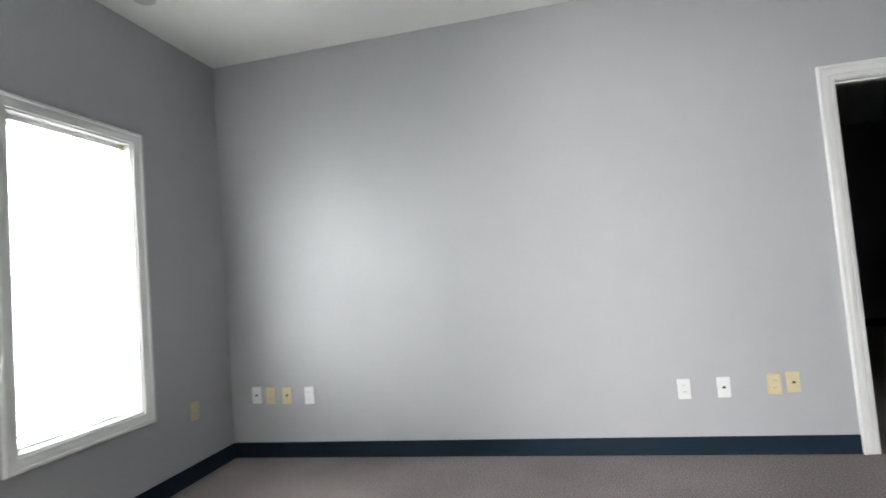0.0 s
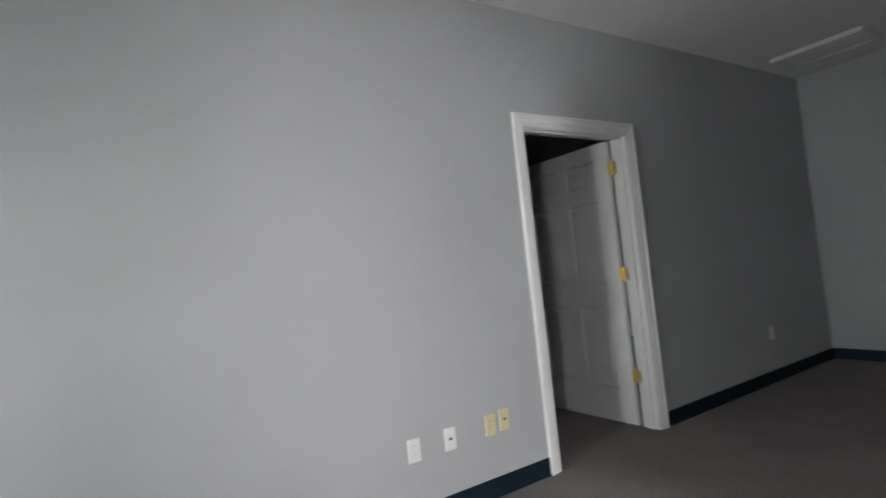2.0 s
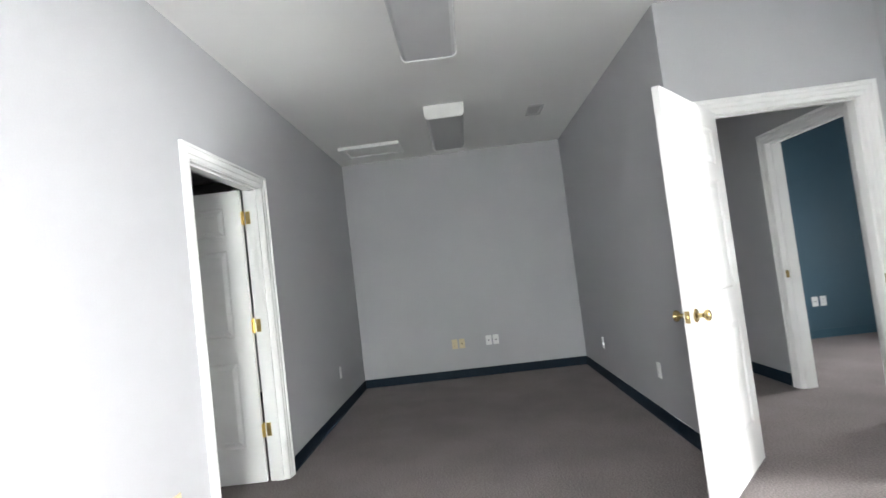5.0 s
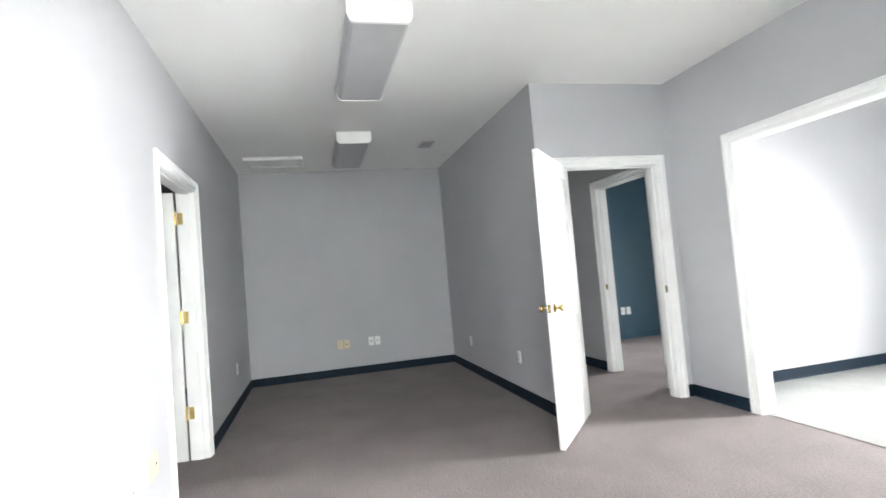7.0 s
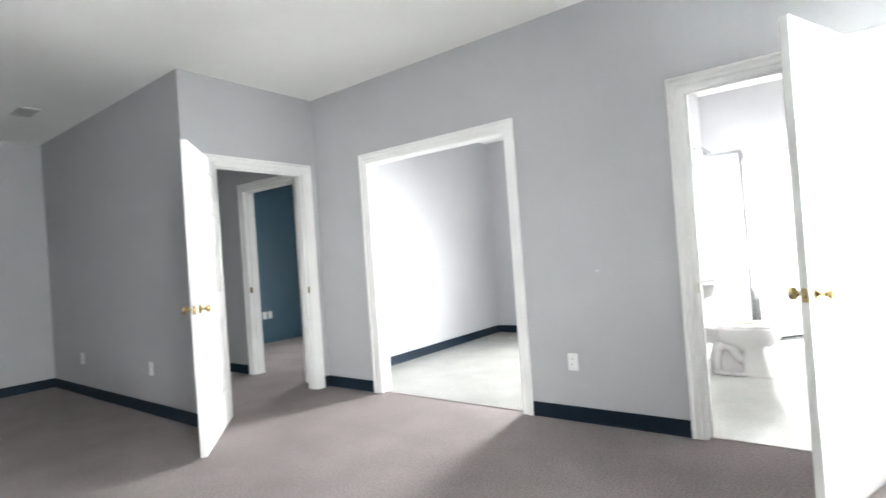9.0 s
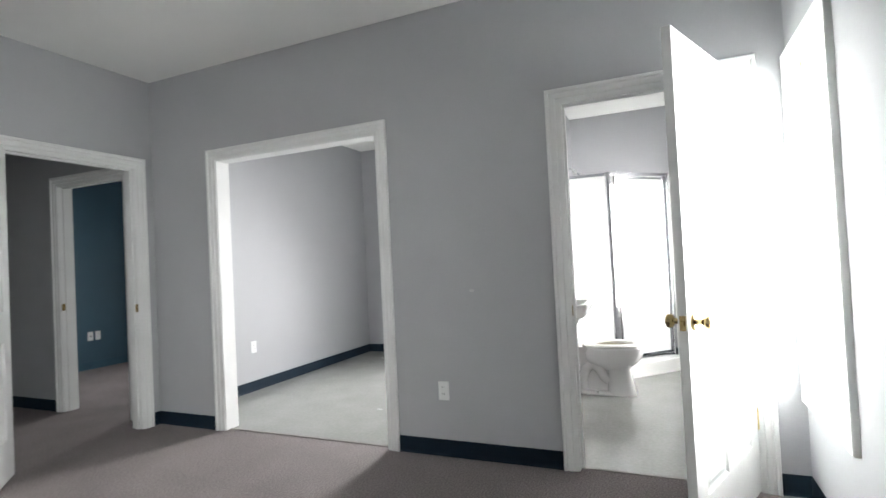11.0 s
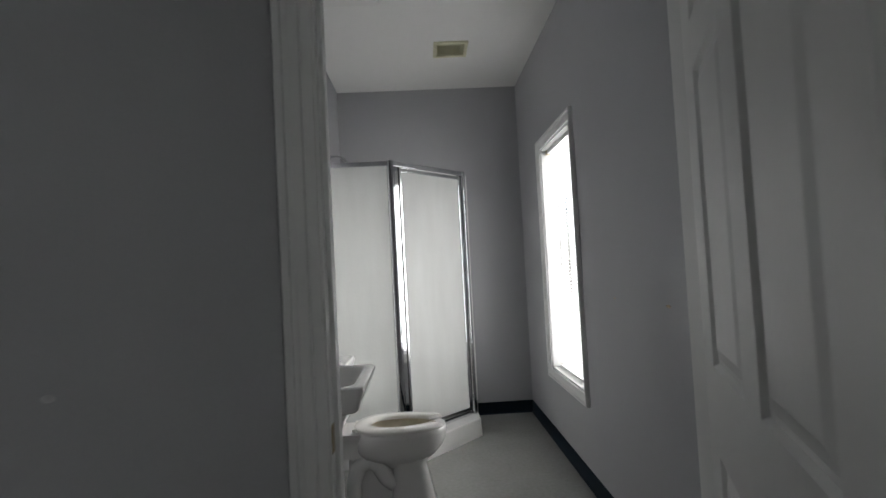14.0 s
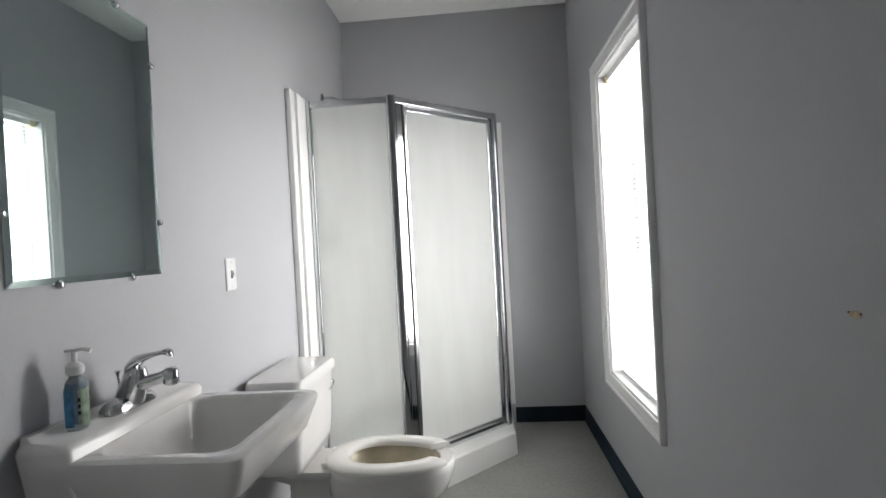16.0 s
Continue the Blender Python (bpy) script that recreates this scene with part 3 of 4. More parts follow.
th = root("smoke_detector", pose(0.27, -0.93, H), "round pale grey smoke detector on the ceiling", "smoke detector")
part("base", lathe(bmesh.new(), [(0.068, 0), (0.068, -0.012), (0.062, -0.014)], 28), M_PLATE_W, th, smooth=40)
part("cover", lathe(bmesh.new(), [(0.058, -0.014), (0.058, -0.028), (0.048, -0.036), (0.02, -0.040), (0.004, -0.040)], 28), M_GREYVENT, th, "grey domed cover", smooth=40)


# ---- wall plates ----
def plate(name, m, mat, kind, label, category="outlet", group="wall outlets"):
    """A wall plate in its own plane: x along the wall, y up, z out of it."""
    th = root(name, m, label, category, group)
    w = 0.07
    bm = bmesh.new()
    loft(bm, [rounded(-w / 2, w / 2, -0.0575, 0.0575, 0.004, 0.0, 3), rounded(-w / 2, w / 2, -0.0575, 0.0575, 0.004, 0.003, 3), rounded(-w / 2 + 0.004, w / 2 - 0.004, -0.0535, 0.0535, 0.003, 0.006, 3)])
    part("plate", bm, mat, th)
    if kind == "outlet":
        for cy in (-0.0195, 0.0195):
            bm = bmesh.new()
            loft(bm, [rounded(-0.017, 0.017, cy - 0.014, cy + 0.014, 0.008, z, 4) for z in (0.005, 0.0075)])
            sock = part("socket", bm, mat, th)
            bm = bmesh.new()
            for dx, hh in ((-0.006, 0.0045), (0.006, 0.0035)):
                box(bm, dx - 0.001, dx + 0.001, cy - hh + 0.002, cy + hh + 0.002, 0.007, 0.008)
            part("slot", bm, M_DARK, sock)
    elif kind == "switch":
        part("toggle", boxed(-0.005, 0.005, -0.004, 0.010, 0.005, 0.017, bevel=0.002), mat, th)
        part("slot", boxed(-0.006, 0.006, -0.013, 0.013, 0.0055, 0.0065), M_DARK, th)
    else:
        part("jack", boxed(-0.008, 0.008, -0.006, 0.006, 0.005, 0.0075), M_DARK, th)
    for cy in ((0.0,) if kind == "outlet" else (-0.042, 0.042)):
        part("screw", lathe(bmesh.new(), [(0.003, 0.0055), (0.003, 0.007), (0.001, 0.0075)], 10, "z", (0.0, cy, 0)), mat, th)
    return th


def on_north(x, z):     # wall whose face looks to -y
    return pose(x, 0.0, z, 90, 0, 0)


def on_south(x, y, z):  # face looks to +y
    return pose(x, y, z, 90, 0, 180)


def on_east(x, y, z):   # face looks to -x
    return pose(x, y, z, 90, 0, 270)


def on_west(x, y, z):   # face looks to +x
    return pose(x, y, z, 90, 0, 90)


WHITE, IVORY = (M_PLATE_W, "white plastic"), (M_PLATE_I, "ivory plastic")
for m, (mat, word), kind in (
        (on_north(0.193, 0.420), WHITE, "jack"), (on_north(0.300, 0.415), IVORY, "outlet"), (on_north(0.423, 0.412), IVORY, "jack"), (on_north(0.587, 0.407), WHITE, "outlet"),
        (on_north(2.932, 0.371), WHITE, "outlet"), (on_north(3.142, 0.374), WHITE, "jack"), (on_north(3.402, 0.382), IVORY, "outlet"), (on_north(3.497, 0.390), IVORY, "jack"),
        (on_north(6.437, 0.412), WHITE, "outlet"),
        (on_east(X_E, -1.14, 0.412), IVORY, "outlet"), (on_east(X_E, -1.228, 0.412), IVORY, "jack"), (on_east(X_E, -1.555, 0.418), WHITE, "jack"), (on_east(X_E, -1.642, 0.418), WHITE, "jack"),
        (on_south(5.11, Y_S, 0.388), WHITE, "outlet"), (on_south(6.66, Y_S, 0.377), WHITE, "outlet"), (on_south(1.861, Y_C, 0.397), WHITE, "outlet"),
        (on_west(0.0, -0.381, 0.42), IVORY, "outlet"), (on_east(X_SE, -5.02, 0.43), WHITE, "outlet"),
        (on_east(X_E, -5.44, 0.43), WHITE, "jack"), (on_east(X_E, -5.535, 0.43), WHITE, "outlet")):
    what = "duplex outlet" if kind == "outlet" else "jack plate"
    plate("wall_outlet" if kind == "outlet" else "jack_plate", m, mat, kind, "%s %s low on a painted wall" % (word, what), "outlet" if kind == "outlet" else "wall plate")
plate("light_switch", on_east(X_B, -5.466, 1.150), M_PLATE_W, "switch", "white toggle light switch above the basin", "light switch", "light switches")
plate("light_switch", on_west(0.0, -4.415, 1.237), M_PLATE_W, "switch", "white toggle light switch beside the bathroom door", "light switch", "light switches")

for y, z, r in ((-5.156, 1.060, 0.006), (-4.644, 1.060, 0.011)):
    bm = bmesh.new()
    loft(bm, [[(h, y + q * rr * (1 + 0.25 * math.sin(3 * a + rr * 400)) * math.cos(a), z + rr * 0.55 * math.sin(a)) for a in [2 * math.pi * i / 14 for i in range(14)]] for h, rr, q in ((0.0, r, 1.6), (0.0012, r * 0.9, 1.6), (0.0016, r * 0.5, 1.5))])
    scar = tagged(part("wall_scar", bm, M_PATCH), "small chipped patch of bare plaster in the paint", "wall scar")
    if r > 0.01:
        for e in (-1, 1):
            part("screw_hole", lathe(bmesh.new(), [(0.002, 0.0), (0.002, 0.0018), (0.001, 0.002)], 10, "x", (0.0003, y + e * 0.014, z + 0.002)), M_HOLE, scar)


bm = bmesh.new()
loft(bm, [[(1.647 + 0.016 * k * math.cos(a), Y_C + h, 1.005 + 0.009 * k * math.sin(a)) for a in [2 * math.pi * i / 12 for i in range(12)]] for h, k in ((0.0, 1.0), (0.0008, 0.9), (0.001, 0.4))])
tagged(part("wall_scar", bm, M_FILLER), "small pale filled patch on the grey wall", "wall scar")


# ---- bathroom ----
def toilet():
    th = root("toilet", pose(X_B, -5.68, 0, 0, 0, 180), "white china toilet with an open-front seat, lid missing", "toilet")
    # local: x away from the wall, y across

    def egg(cx, back, front, half, z, n=36, k=2.2):
        out = []
        for i in range(n):
            a = 2 * math.pi * i / n
            c, s = math.cos(a), math.sin(a)
            r = front if c > 0 else back
            out.append((cx + r * math.copysign(abs(c) ** (2 / k), c), half * math.copysign(abs(s) ** (2 / k), s), z))
        return out
    bm = bmesh.new()
    loft(bm, [egg(0.50, 0.10, 0.11, 0.080, 0.20), egg(0.49, 0.15, 0.150, 0.100, 0.232), egg(0.47, 0.20, 0.205, 0.132, 0.258),
              egg(0.46, 0.21, 0.250, 0.160, 0.295), egg(0.46, 0.21, 0.272, 0.173, 0.340), egg(0.46, 0.21, 0.280, 0.179, 0.378), egg(0.46, 0.21, 0.280, 0.179, 0.394), egg(0.46, 0.20, 0.273, 0.173, 0.402), egg(0.47, 0.165, 0.215, 0.124, 0.400)], False)
    bowl = part("bowl", bm, M_CERAMIC, th, smooth=50)
    bm = bmesh.new()
    loft(bm, [egg(0.47, 0.166, 0.216, 0.125, 0.4005), egg(0.47, 0.155, 0.205, 0.115, 0.385), egg(0.47, 0.150, 0.20, 0.112, 0.36), egg(0.46, 0.12, 0.15, 0.085, 0.28), egg(0.45, 0.06, 0.08, 0.05, 0.235)], False)
    part("bowl_inside", bm, M_STAINED, bowl, "china stained tan inside the bowl", smooth=50)
    bm = bmesh.new()
    loft(bm, [rounded(0.20, 0.655, -0.116, 0.116, 0.08, 0.0), rounded(0.20, 0.655, -0.117, 0.117, 0.08, 0.010), rounded(0.205, 0.645, -0.106, 0.106, 0.075, 0.020), rounded(0.22, 0.64, -0.09, 0.09, 0.07, 0.026)])
    part("foot", bm, M_CERAMIC, th, smooth=45)
    bm = bmesh.new()
    loft(bm, [rounded(0.425, 0.668, -0.120, 0.120, 0.06, 0.001), rounded(0.432, 0.660, -0.112, 0.112, 0.06, 0.03), rounded(0.438, 0.645, -0.102, 0.102, 0.055, 0.10), rounded(0.442, 0.628, -0.095, 0.095, 0.05, 0.18), rounded(0.442, 0.622, -0.095, 0.095, 0.05, 0.215), rounded(0.43, 0.635, -0.105, 0.105, 0.05, 0.25)])
    part("pedestal", bm, M_CERAMIC, th, smooth=50)
    bm = bmesh.new()
    loft(bm, [rounded(0.21, 0.45, -0.055, 0.055, 0.03, z) for z in (0.03, 0.30)])
    for s in (-1, 1):
        pts = [(0.235, s * 0.048, 0.03), (0.235, s * 0.050, 0.13), (0.265, s * 0.052, 0.215), (0.32, s * 0.052, 0.245), (0.37, s * 0.052, 0.215), (0.41, s * 0.050, 0.145), (0.45, s * 0.048, 0.115)]
        fine = []
        for a, b in zip(pts, pts[1:]):
            for i in range(4):
                fine.append(tuple(p + (q - p) * i / 4 for p, q in zip(a, b)))
        tube(bm, fine + [pts[-1]], 0.042, 14)
    part("trapway", bm, M_CERAMIC, bowl, smooth=60)
    part("water", boxed(0.39, 0.53, -0.05, 0.05, 0.235, 0.24), M_WATER, bowl)
    bm = bmesh.new()
    loft(bm, [rounded(0.10, 0.32, -0.070, 0.070, 0.04, z) for z in (0.26, 0.33)] + [rounded(0.04, 0.32, -0.10, 0.10, 0.04, 0.365), rounded(0.03, 0.32, -0.115, 0.115, 0.04, 0.385), rounded(0.03, 0.32, -0.115, 0.115, 0.04, 0.399)])
    part("tank_shelf", bm, M_CERAMIC, th, smooth=50)
    bm = bmesh.new()
    loft(bm, [rounded(0.055, 0.165, -0.155, 0.155, 0.035, 0.400), rounded(0.035, 0.195, -0.178, 0.178, 0.035, 0.415), rounded(0.028, 0.207, -0.192, 0.192, 0.035, 0.46), rounded(0.026, 0.212, -0.198, 0.198, 0.035, 0.52), rounded(0.024, 0.222, -0.207, 0.207, 0.035, 0.715)])
    tank = part("tank", bm, M_CERAMIC, th, smooth=50)
    bm = bmesh.new()
    loft(bm, [rounded(0.018, 0.226, -0.212, 0.212, 0.035, 0.716), rounded(0.016, 0.234, -0.217, 0.217, 0.038, 0.722), rounded(0.016, 0.234, -0.217, 0.217, 0.038, 0.750), rounded(0.022, 0.226, -0.209, 0.209, 0.034, 0.761)])
    part("tank_lid", bm, M_CERAMIC, th, smooth=50)
    bm = bmesh.new()
    lathe(bm, [(0.014, 0.0), (0.014, 0.008), (0.007, 0.012)], 14, "x", (0.220, 0.165, 0.66))
    tube(bm, [(0.232, 0.165, 0.66), (0.236, 0.13, 0.657), (0.237, 0.09, 0.652)], 0.006, 8)
    part("flush_lever", bm, M_CHROME, tank, "chrome flush lever", smooth=40)
    # open-front seat: a ring with a gap at the tip
    bm = bmesh.new()
    loops = []
    n, gap = 44, radians(27)
    for i in range(n + 1):
        a = gap + (2 * math.pi - 2 * gap) * i / n
        c, s = math.cos(a), math.sin(a)
        k = 2.2

        def at(back, front, half):
            r = front if c > 0 else back
            return 0.46 + r * math.copysign(abs(c) ** (2 / k), c), half * math.copysign(abs(s) ** (2 / k), s)
        po, pi = at(0.215, 0.285, 0.184), at(0.13, 0.205, 0.105)
        mid = ((po[0] + pi[0]) / 2, (po[1] + pi[1]) / 2)
        loops.append([(*po, 0.407), (*po, 0.416), (po[0] * 0.85 + mid[0] * 0.15, po[1] * 0.85 + mid[1] * 0.15, 0.424), (*mid, 0.429), (pi[0] * 0.85 + mid[0] * 0.15, pi[1] * 0.85 + mid[1] * 0.15, 0.427), (*pi, 0.421), (*pi, 0.407)])
    loft(bm, loops)
    part("seat", bm, M_SEAT, th, "white open-front plastic seat", smooth=50)
    for s in (-1, 1):
        part("seat_hinge", boxed(0.240, 0.262, s * 0.070 - 0.012, s * 0.070 + 0.012, 0.40, 0.420, bevel=0.006), M_SEAT, th)
        part("bolt_cap", lathe(bmesh.new(), [(0.014, 0), (0.014, 0.008), (0.008, 0.018), (0.002, 0.02)], 14, "z", (0.36, s * 0.104, 0.018)), M_CERAMIC, th, smooth=40)
    return th


toilet()

SINK_Y, SINK_W, SINK_D, SINK_Z = -4.835, 0.46, 0.44, 0.85


def basin():
    th = root("wall_basin", pose(X_B, SINK_Y, 0, 0, 0, 180), "white rectangular china basin hung on the wall", "basin")
    hw, z = SINK_W / 2, SINK_Z
    bm = bmesh.new()
    # rim, back ledge and bowl as one skin
    outer = [rounded(0.0 + 0.004, SINK_D - i, -hw + i, hw - i, 0.03, h) for i, h in ((0.150, z - 0.185), (0.115, z - 0.172), (0.092, z - 0.145), (0.076, z - 0.112), (0.060, z - 0.098), (0.034, z - 0.093), (0.026, z - 0.084), (0.012, z - 0.045), (0.002, z - 0.014), (0.004, z - 0.004), (0.012, z))]
    inner = [rounded(0.115, SINK_D - 0.040, -hw + 0.040, hw - 0.040, 0.045, z), rounded(0.120, SINK_D - 0.046, -hw + 0.046, hw - 0.046, 0.045, z - 0.008),
             rounded(0.135, SINK_D - 0.065, -hw + 0.065, hw - 0.065, 0.06, z - 0.07), rounded(0.160, SINK_D - 0.095, -hw + 0.095, hw - 0.095, 0.07, z - 0.12), rounded(0.21, SINK_D - 0.15, -hw + 0.16, hw - 0.16, 0.03, z - 0.135)]
    loft(bm, outer + inner)
    bowl = part("bowl", bm, M_CERAMIC, th, smooth=50)
    bm = bmesh.new()
    loft(bm, [rounded(0.003, 0.112, -hw + 0.020, hw - 0.020, 0.012, z - 0.088), rounded(0.003, 0.114, -hw - 0.001, hw + 0.001, 0.014, z + 0.016), rounded(0.003, 0.108, -hw + 0.003, hw - 0.003, 0.016, z + 0.026),
              rounded(0.003, 0.098, -hw + 0.010, hw - 0.010, 0.014, z + 0.030), rounded(0.003, 0.030, -hw + 0.016, hw - 0.016, 0.006, z + 0.034), rounded(0.003, 0.020, -hw + 0.018, hw - 0.018, 0.004, z + 0.044)])
    part("back_ledge", bm, M_CERAMIC, bowl, smooth=50)
    part("drain", lathe(bmesh.new(), [(0.024, 0.0), (0.024, 0.003), (0.017, 0.004), (0.004, 0.002)], 18, "z", (0.25, 0, z - 0.134)), M_CHROME, th, "chrome drain", smooth=40)
    bm = bmesh.new()
    lathe(bm, [(0.022, 0), (0.022, -0.03), (0.016, -0.035), (0.016, -0.12)], 16, "z", (0.25, 0, z - 0.185))
    tube(bm, [(0.25, 0, z - 0.29), *arc((0.20, 0, z - 0.32), 0.05, 0, -180, 10), (0.15, 0, z - 0.29), *arc((0.11, 0, z - 0.27), 0.04, 0, 90, 6), (0.0, 0, z - 0.23)], 0.017, 14)
    part("trap", bm, M_GREYPIPE, th, "grey trap pipe", smooth=50)
    for s in (-1, 1):
        bm = bmesh.new()
        tube(bm, [(0.0, s * 0.09, 0.48), (0.05, s * 0.09, 0.48), (0.06, s * 0.09, 0.50), (0.06, s * 0.075, 0.60), (0.055, s * 0.05, 0.70)], 0.006, 10)
        lathe(bm, [(0.022, 0), (0.022, 0.006), (0.012, 0.01), (0.012, 0.045)], 14, "x", (0.0, s * 0.09, 0.48))
        box(bm, 0.045, 0.075, s * 0.09 - 0.014, s * 0.09 + 0.014, 0.452, 0.468, bevel=0.004)
        part("supply_valve", bm, M_CHROME, th, "chrome supply valve and hose", smooth=45)
    part("bracket", boxed(0.003, 0.06, -0.19, 0.19, z - 0.13, z - 0.08), M_CERAMIC, th)
    return th


basin()


def faucet():
    z = SINK_Z + 0.033
    th = root("faucet", pose(X_B - 0.060, SINK_Y - 0.008, z, 0, 0, 180), "chrome single-lever faucet on a basin", "faucet")
    bm = bmesh.new()
    loft(bm, [rounded(-0.027, 0.027, -0.078, 0.078, 0.026, 0.0), rounded(-0.027, 0.027, -0.078, 0.078, 0.026, 0.008), rounded(-0.020, 0.022, -0.066, 0.066, 0.02, 0.020), rounded(-0.015, 0.018, -0.03, 0.03, 0.014, 0.028)])
    part("base_plate", bm, M_CHROME, th, smooth=50)
    bm = bmesh.new()
    loops = []
    for x, zc, rx, ry in ((0.004, 0.016, 0.030, 0.031), (0.010, 0.036, 0.029, 0.029), (0.018, 0.058, 0.027, 0.026), (0.025, 0.078, 0.024, 0.024), (0.029, 0.090, 0.016, 0.016)):
        loops.append([(x + rx * math.cos(2 * math.pi * i / 18), ry * math.sin(2 * math.pi * i / 18), zc - 0.3 * rx * math.cos(2 * math.pi * i / 18)) for i in range(18)])
    loft(bm, loops)
    part("body", bm, M_CHROME, th, smooth=50)

    def bar(stations, sides):
        bm = bmesh.new()
        loft(bm, [[(x, w * math.cos(2 * math.pi * i / sides), zc + h * math.sin(2 * math.pi * i / sides)) for i in range(sides)] for x, zc, w, h in stations])
        return bm
    spout = part("spout", bar(((0.012, 0.046, 0.020, 0.018), (0.045, 0.054, 0.019, 0.016), (0.080, 0.063, 0.017, 0.015), (0.100, 0.071, 0.016, 0.014), (0.113, 0.072, 0.014, 0.013)), 14), M_CHROME, th, smooth=50)
    part("aerator", lathe(bmesh.new(), [(0.011, 0.022), (0.017, 0.016), (0.017, -0.012), (0.013, -0.017)], 18, "z", (0.106, 0, 0.064)), M_CHROME, spout, smooth=50)
    part("lever", bar(((0.000, 0.070, 0.012, 0.008), (0.010, 0.088, 0.022, 0.016), (0.026, 0.102, 0.023, 0.015), (0.046, 0.111, 0.017, 0.010), (0.068, 0.117, 0.011, 0.006), (0.088, 0.121, 0.009, 0.005), (0.100, 0.122, 0.012, 0.008), (0.109, 0.119, 0.011, 0.008), (0.113, 0.115, 0.005, 0.004)), 14), M_CHROME, th, smooth=50)
    bm = bmesh.new()
    tube(bm, [(-0.016, 0, 0.016), (-0.022, 0, 0.074)], 0.0028, 10)
    lathe(bm, [(0.003, 0.0), (0.0045, 0.006), (0.0075, 0.012), (0.003, 0.014)], 12, "z", (-0.022, 0, 0.070))
    part("lift_rod", bm, M_CHROME, th, smooth=50)


faucet()


def soap():
    th = root("soap_dispenser", pose(X_B - 0.052, -4.706, SINK_Z + 0.0325, 0, 0, -60), "clear pump soap bottle with blue and green labels", "soap dispenser")
    bm = bmesh.new()
    loft(bm, [rounded(-0.024 * k, 0.024 * k, -0.019 * k, 0.019 * k, 0.014 * k, 0.87 * z) for k, z in ((0.9, 0.0), (1.0, 0.006), (1.0, 0.095), (0.85, 0.112), (0.5, 0.122), (0.42, 0.130))])
    part("bottle", bm, M_BOTTLE, th, smooth=50)
    # one printed label on each broad half, with a clear strip between them
    for side, edge, mat, what in ((-1, 0.006, M_SOAP_GREEN, "pale green printed label"), (1, 0.002, M_SOAP, "blue printed label")):
        half = [q for q in rounded(-0.0246, 0.0246, -0.0196, 0.0196, 0.0144, 0.0) if q[1] * side > edge]
        half.sort(key=lambda q: math.atan2(q[1] * side, q[0]))
        ring = [(0.0246, edge * side, 0)] + half + [(-0.0246, edge * side, 0)]
        bm = bmesh.new()
        rows = [[bm.verts.new((x, y, z)) for x, y, _ in ring] for z in (0.008, 0.082)]
        for k in range(len(ring) - 1):
            bm.faces.new((rows[0][k], rows[0][k + 1], rows[1][k + 1], rows[1][k]))
        bmesh.ops.solidify(bm, geom=bm.faces[:], thickness=0.0003)
        part("label", bm, mat, th, what)
    for k in range(3):
        part("print_bar", boxed(-0.0254, -0.0250, -0.0105, -0.0065, 0.058 - k * 0.013, 0.066 - k * 0.013), M_RUBBER, th, "dark bar of print")
    part("collar", lathe(bmesh.new(), [(0.013, 0.109), (0.0165, 0.113), (0.0165, 0.127), (0.010, 0.133), (0.005, 0.136), (0.005, 0.158)], 18), M_PLATE_W, th, smooth=45)
    bm = bmesh.new()
    box(bm, -0.008, 0.008, -0.011, 0.016, 0.155, 0.162, bevel=0.003)
    tube(bm, [(0, 0, 0.159), (-0.008, -0.018, 0.160), (-0.014, -0.031, 0.156)], 0.0045, 8)
    part("pump_head", bm, M_PLATE_W, th, smooth=45)


soap()


def mirror():
    y0, y1, z0, z1 = -5.08, -4.615, 1.176, 1.861
    th = root("wall_mirror", pose(X_B, (y0 + y1) / 2, (z0 + z1) / 2, 90, 0, 270), "frameless rectangular wall mirror on small chrome clips", "mirror")
    w, h, b = (y1 - y0) / 2, (z1 - z0) / 2, 0.014
    part("glass", boxed(-w + b, w - b, -h + b, h - b, 0.0022, 0.0062), M_MIRROR, th, "silvered mirror glass")
    bm = bmesh.new()
    loops = [[(-p, -q, z), (p, -q, z), (p, q, z), (-p, q, z)] for p, q, z in ((w - b, h - b, 0.002), (w, h, 0.002), (w, h, 0.0035), (w - b, h - b, 0.0061))]
    loft(bm, loops, closed_ends=False)
    part("bevel", bm, M_MIRROR_EDGE, th, "pale bevelled glass edge")
    for x, y in ((-0.11, -h), (0.11, -h), (-w, 0.23), (-w, -0.20), (w, 0.23), (w, -0.20), (-0.11, h), (0.11, h)):
        bm = bmesh.new()
        lathe(bm, [(0.009, 0.0), (0.009, 0.008), (0.006, 0.011), (0.002, 0.0115)], 14, "z", (x * 1.005, y * 1.005, 0))
        part("clip", bm, M_CHROME, th, "small chrome mirror clip", smooth=40)


mirror()


# shower
SH_A, SH_B, SH_TOP, CURB = Vector((1.043, -6.258, 0)), Vector((0.53, -6.775, 0)), 1.965, 0.13


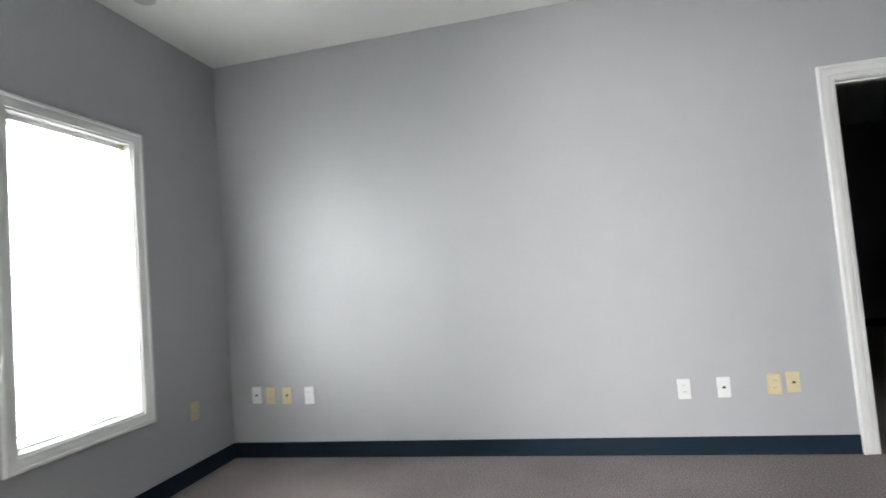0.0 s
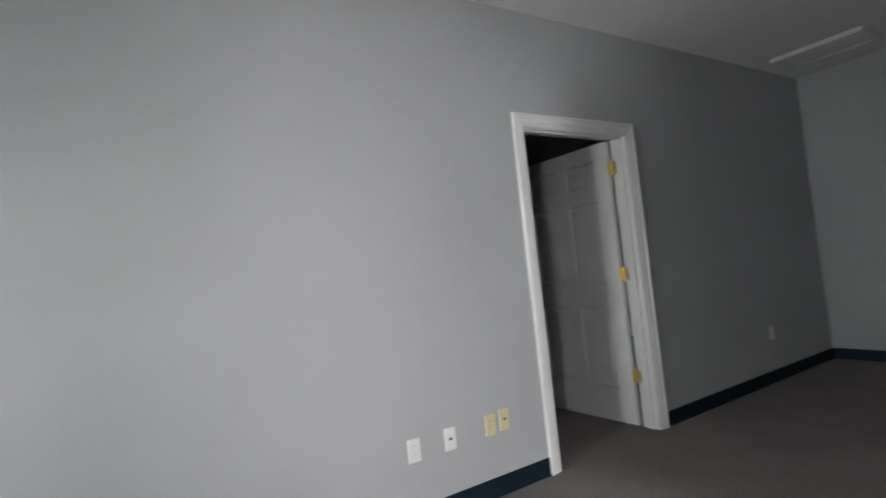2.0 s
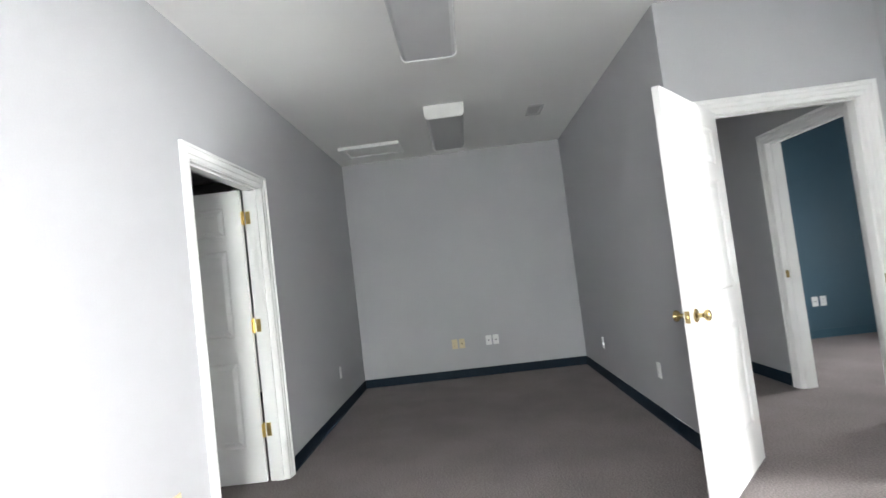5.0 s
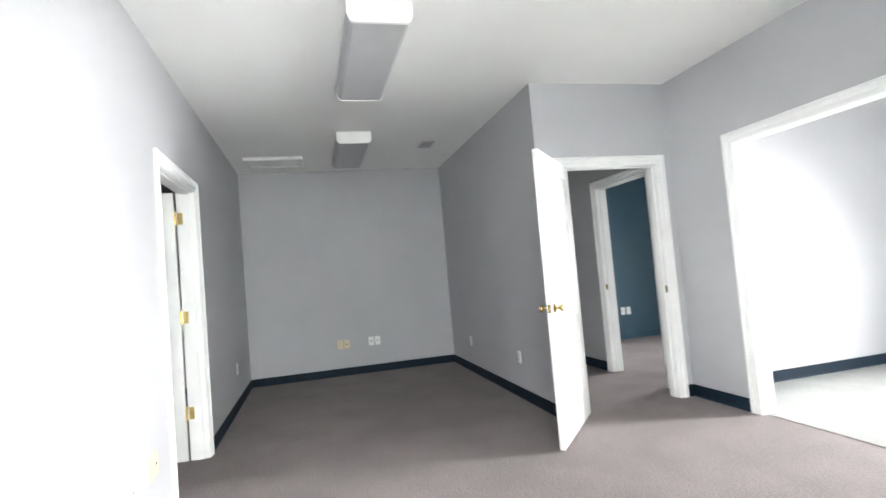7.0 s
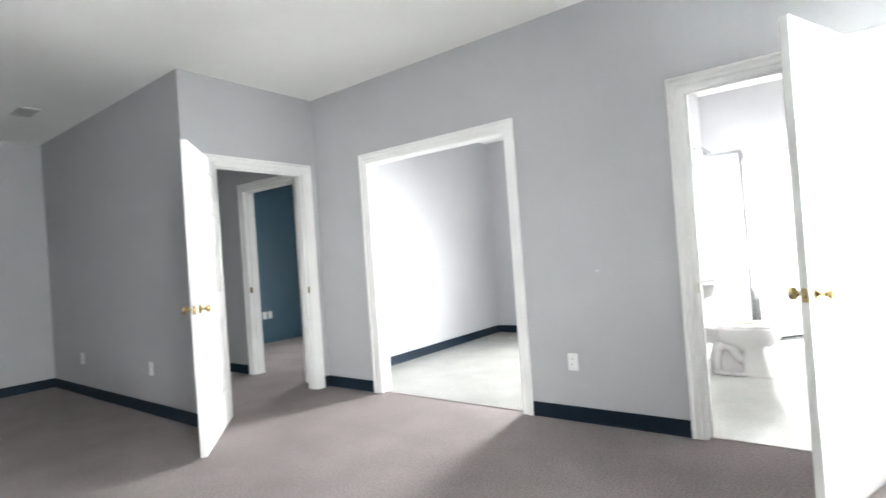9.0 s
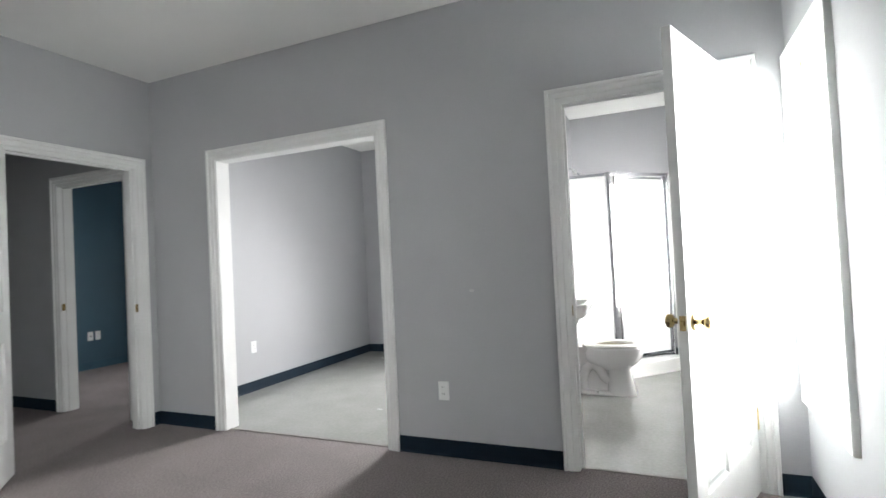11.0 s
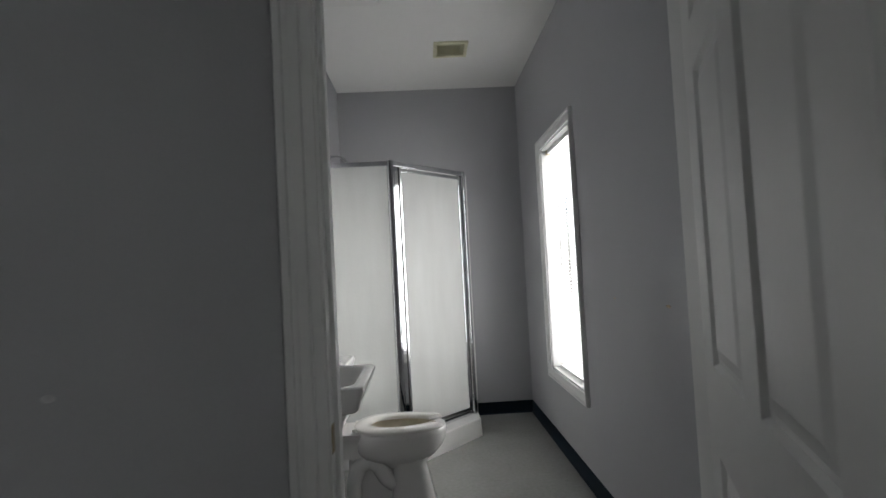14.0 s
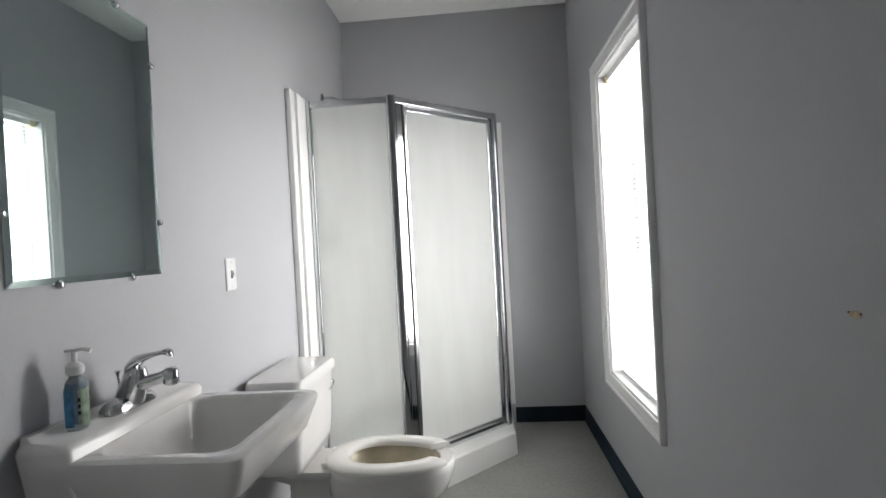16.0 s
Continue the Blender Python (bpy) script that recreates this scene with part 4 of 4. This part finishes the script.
def shower():
    th = root("shower_stall", pose(0, 0, 0), "neo-angle corner shower with chrome frame and frosted glass", "shower")
    out = [(X_B - 0.002, -6.165), (0.955, -6.165), (0.485, -6.655), (0.485, Y_B + 0.002), (X_B - 0.002, Y_B + 0.002)]

    def inset(d):
        return [(X_B - 0.002, -6.165 - d), (0.955 + d * 0.41, -6.165 - d), (0.485 + d, -6.655 - d * 0.41), (0.485 + d, Y_B + 0.002), (X_B - 0.002, Y_B + 0.002)]
    bm = bmesh.new()
    loft(bm, [[(x, y, z) for x, y in inset(d)] for d, z in ((0.0, 0.0), (0.006, CURB - 0.010), (0.014, CURB), (0.11, CURB), (0.125, CURB - 0.012), (0.14, 0.05))])
    part("shower_base", bm, M_ACRYLIC, th, "white acrylic base with a raised curb")
    bm = bmesh.new()
    box(bm, X_B - 0.030, X_B - 0.002, -6.075, Y_B + 0.002, CURB, 1.985, bevel=0.006)
    box(bm, X_B - 0.045, X_B - 0.030, -6.235, -6.12, CURB, 1.975, bevel=0.004)
    part("surround_panel", bm, M_ACRYLIC, th, "white acrylic wall panel")
    part("surround_panel", boxed(0.46, X_B - 0.03, Y_B + 0.002, Y_B + 0.030, CURB * 0.98, 2.0, bevel=0.006), M_ACRYLIC, th, "white acrylic wall panel")
    z0, z1 = CURB + 0.002, SH_TOP

    def run(name, p, q, w, z_lo, z_hi, mat, label="", parent=th, bevel=0.004, thick=None):
        d = q - p
        ang = math.degrees(math.atan2(d.y, d.x))
        t = thick or w
        return part(name, boxed(0, d.length, -t / 2, t / 2, z_lo, z_hi, bevel=bevel), mat, parent, label, m=pose(p.x, p.y, 0, 0, 0, ang))
    e = Vector((X_B - 0.032, SH_A.y, 0))
    s = Vector((SH_B.x, Y_B + 0.030, 0))

    def post(p, ang, w, d, label="chrome corner post"):
        bm = bmesh.new()
        loft(bm, [[(x, y, z) for x, y, _ in rounded(-w / 2, w / 2, -d / 2, d / 2, min(w, d) * 0.25, 0, 4)] for z in (z0, z1)])
        return part("post", bm, M_CHROME, th, label, m=pose(p.x, p.y, 0, 0, 0, ang), smooth=35)
    post(SH_A, 22, 0.045, 0.045)
    post(SH_B, 67, 0.045, 0.045)
    post(e + Vector((-0.018, 0, 0)), 0, 0.036, 0.034, "chrome wall channel")
    post(s + Vector((0, 0.018, 0)), 90, 0.036, 0.034, "chrome wall channel")
    for p, q in ((e, SH_A), (SH_B, s)):
        run("top_rail", p, q, 0.032, z1 - 0.036, z1, M_ALU, "bright metal top rail")
        run("bottom_rail", p, q, 0.032, z0, z0 + 0.030, M_ALU, "bright metal bottom rail")
        d = (q - p).normalized()
        ob = run("glass_panel", p + d * 0.012, q - d * 0.012, 0.005, z0 + 0.028, z1 - 0.034, M_OBSCURE, "frosted glass panel", bevel=0.0)
        ob.visible_shadow = False
    run("top_rail", SH_A, SH_B, 0.036, z1 - 0.034, z1, M_ALU, "bright metal top rail")
    run("bottom_rail", SH_A, SH_B, 0.036, z0, z0 + 0.022, M_ALU, "bright metal door sill")
    d = (SH_B - SH_A).normalized()
    a, b = SH_A + d * 0.055, SH_B - d * 0.030
    door = new("shower_door")
    door.parent = th
    door["label"] = "framed frosted glass shower door"
    run("stile", SH_A + d * 0.02, SH_A + d * 0.058, 0.034, z0 + 0.02, z1 - 0.03, M_CHROME, "wide chrome hinge stile", parent=door)
    # Seal strip whose black also paints the dark reflection in the chrome stile.
    run("seal", SH_A + d * 0.0585, SH_A + d * 0.0685, 0.037, z0 + 0.022, z1 - 0.036, M_RUBBER, "black hinge seal, also painting the chrome stile's dark reflection", parent=door, bevel=0.002)
    run("stile", a + d * 0.014, a + d * 0.034, 0.026, z0 + 0.03, z1 - 0.04, M_ALU, parent=door)
    run("stile", b - d * 0.028, b, 0.026, z0 + 0.03, z1 - 0.04, M_ALU, parent=door)
    run("rail", a + d * 0.028, b - d * 0.028, 0.024, z1 - 0.066, z1 - 0.04, M_ALU, parent=door)
    run("rail", a + d * 0.028, b - d * 0.028, 0.024, z0 + 0.03, z0 + 0.058, M_ALU, parent=door)
    run("seal", a + d * 0.010, b - d * 0.010, 0.010, z0 + 0.022, z0 + 0.032, M_RUBBER, "dark rubber seal", parent=door, bevel=0.0)
    ob = run("glass", a + d * 0.02, b - d * 0.02, 0.005, z0 + 0.05, z1 - 0.06, M_OBSCURE, "frosted glass pane", parent=door, bevel=0.0)
    ob.visible_shadow = False
    bm = bmesh.new()
    lathe(bm, [(0.03, 0.0), (0.028, -0.006), (0.012, -0.010)], 18, "x", (X_B - 0.001, -6.66, 2.10))
    tube(bm, [(X_B, -6.66, 2.10), (X_B - 0.06, -6.66, 2.10), (X_B - 0.10, -6.66, 2.085), (X_B - 0.135, -6.66, 2.05)], 0.009, 12)
    arm = part("shower_arm", bm, M_CHROME, th, "chrome shower arm", smooth=45)
    bm = bmesh.new()
    lathe(bm, [(0.012, 0.0), (0.014, -0.02), (0.030, -0.05), (0.032, -0.058), (0.028, -0.060)], 18, "z", (0, 0, 0))
    part("shower_head", bm, M_CHROME, arm, smooth=45, m=pose(X_B - 0.133, -6.66, 2.052, 0, 38, 0))
    bm = bmesh.new()
    lathe(bm, [(0.075, 0.0), (0.073, -0.006), (0.035, -0.012), (0.030, -0.05), (0.022, -0.06)], 24, "x", (X_B - 0.030, -6.56, 1.27))
    for a in (-70, -20, 70, 160):
        tube(bm, [(X_B - 0.08, -6.56, 1.27), (X_B - 0.092, -6.56 + 0.028 * math.cos(radians(a)), 1.27 + 0.028 * math.sin(radians(a))), (X_B - 0.095, -6.56 + 0.055 * math.cos(radians(a)), 1.27 + 0.055 * math.sin(radians(a)))], 0.011, 10)
    part("mixer_valve", bm, M_CHROME, th, "chrome mixer valve", smooth=45)


shower()
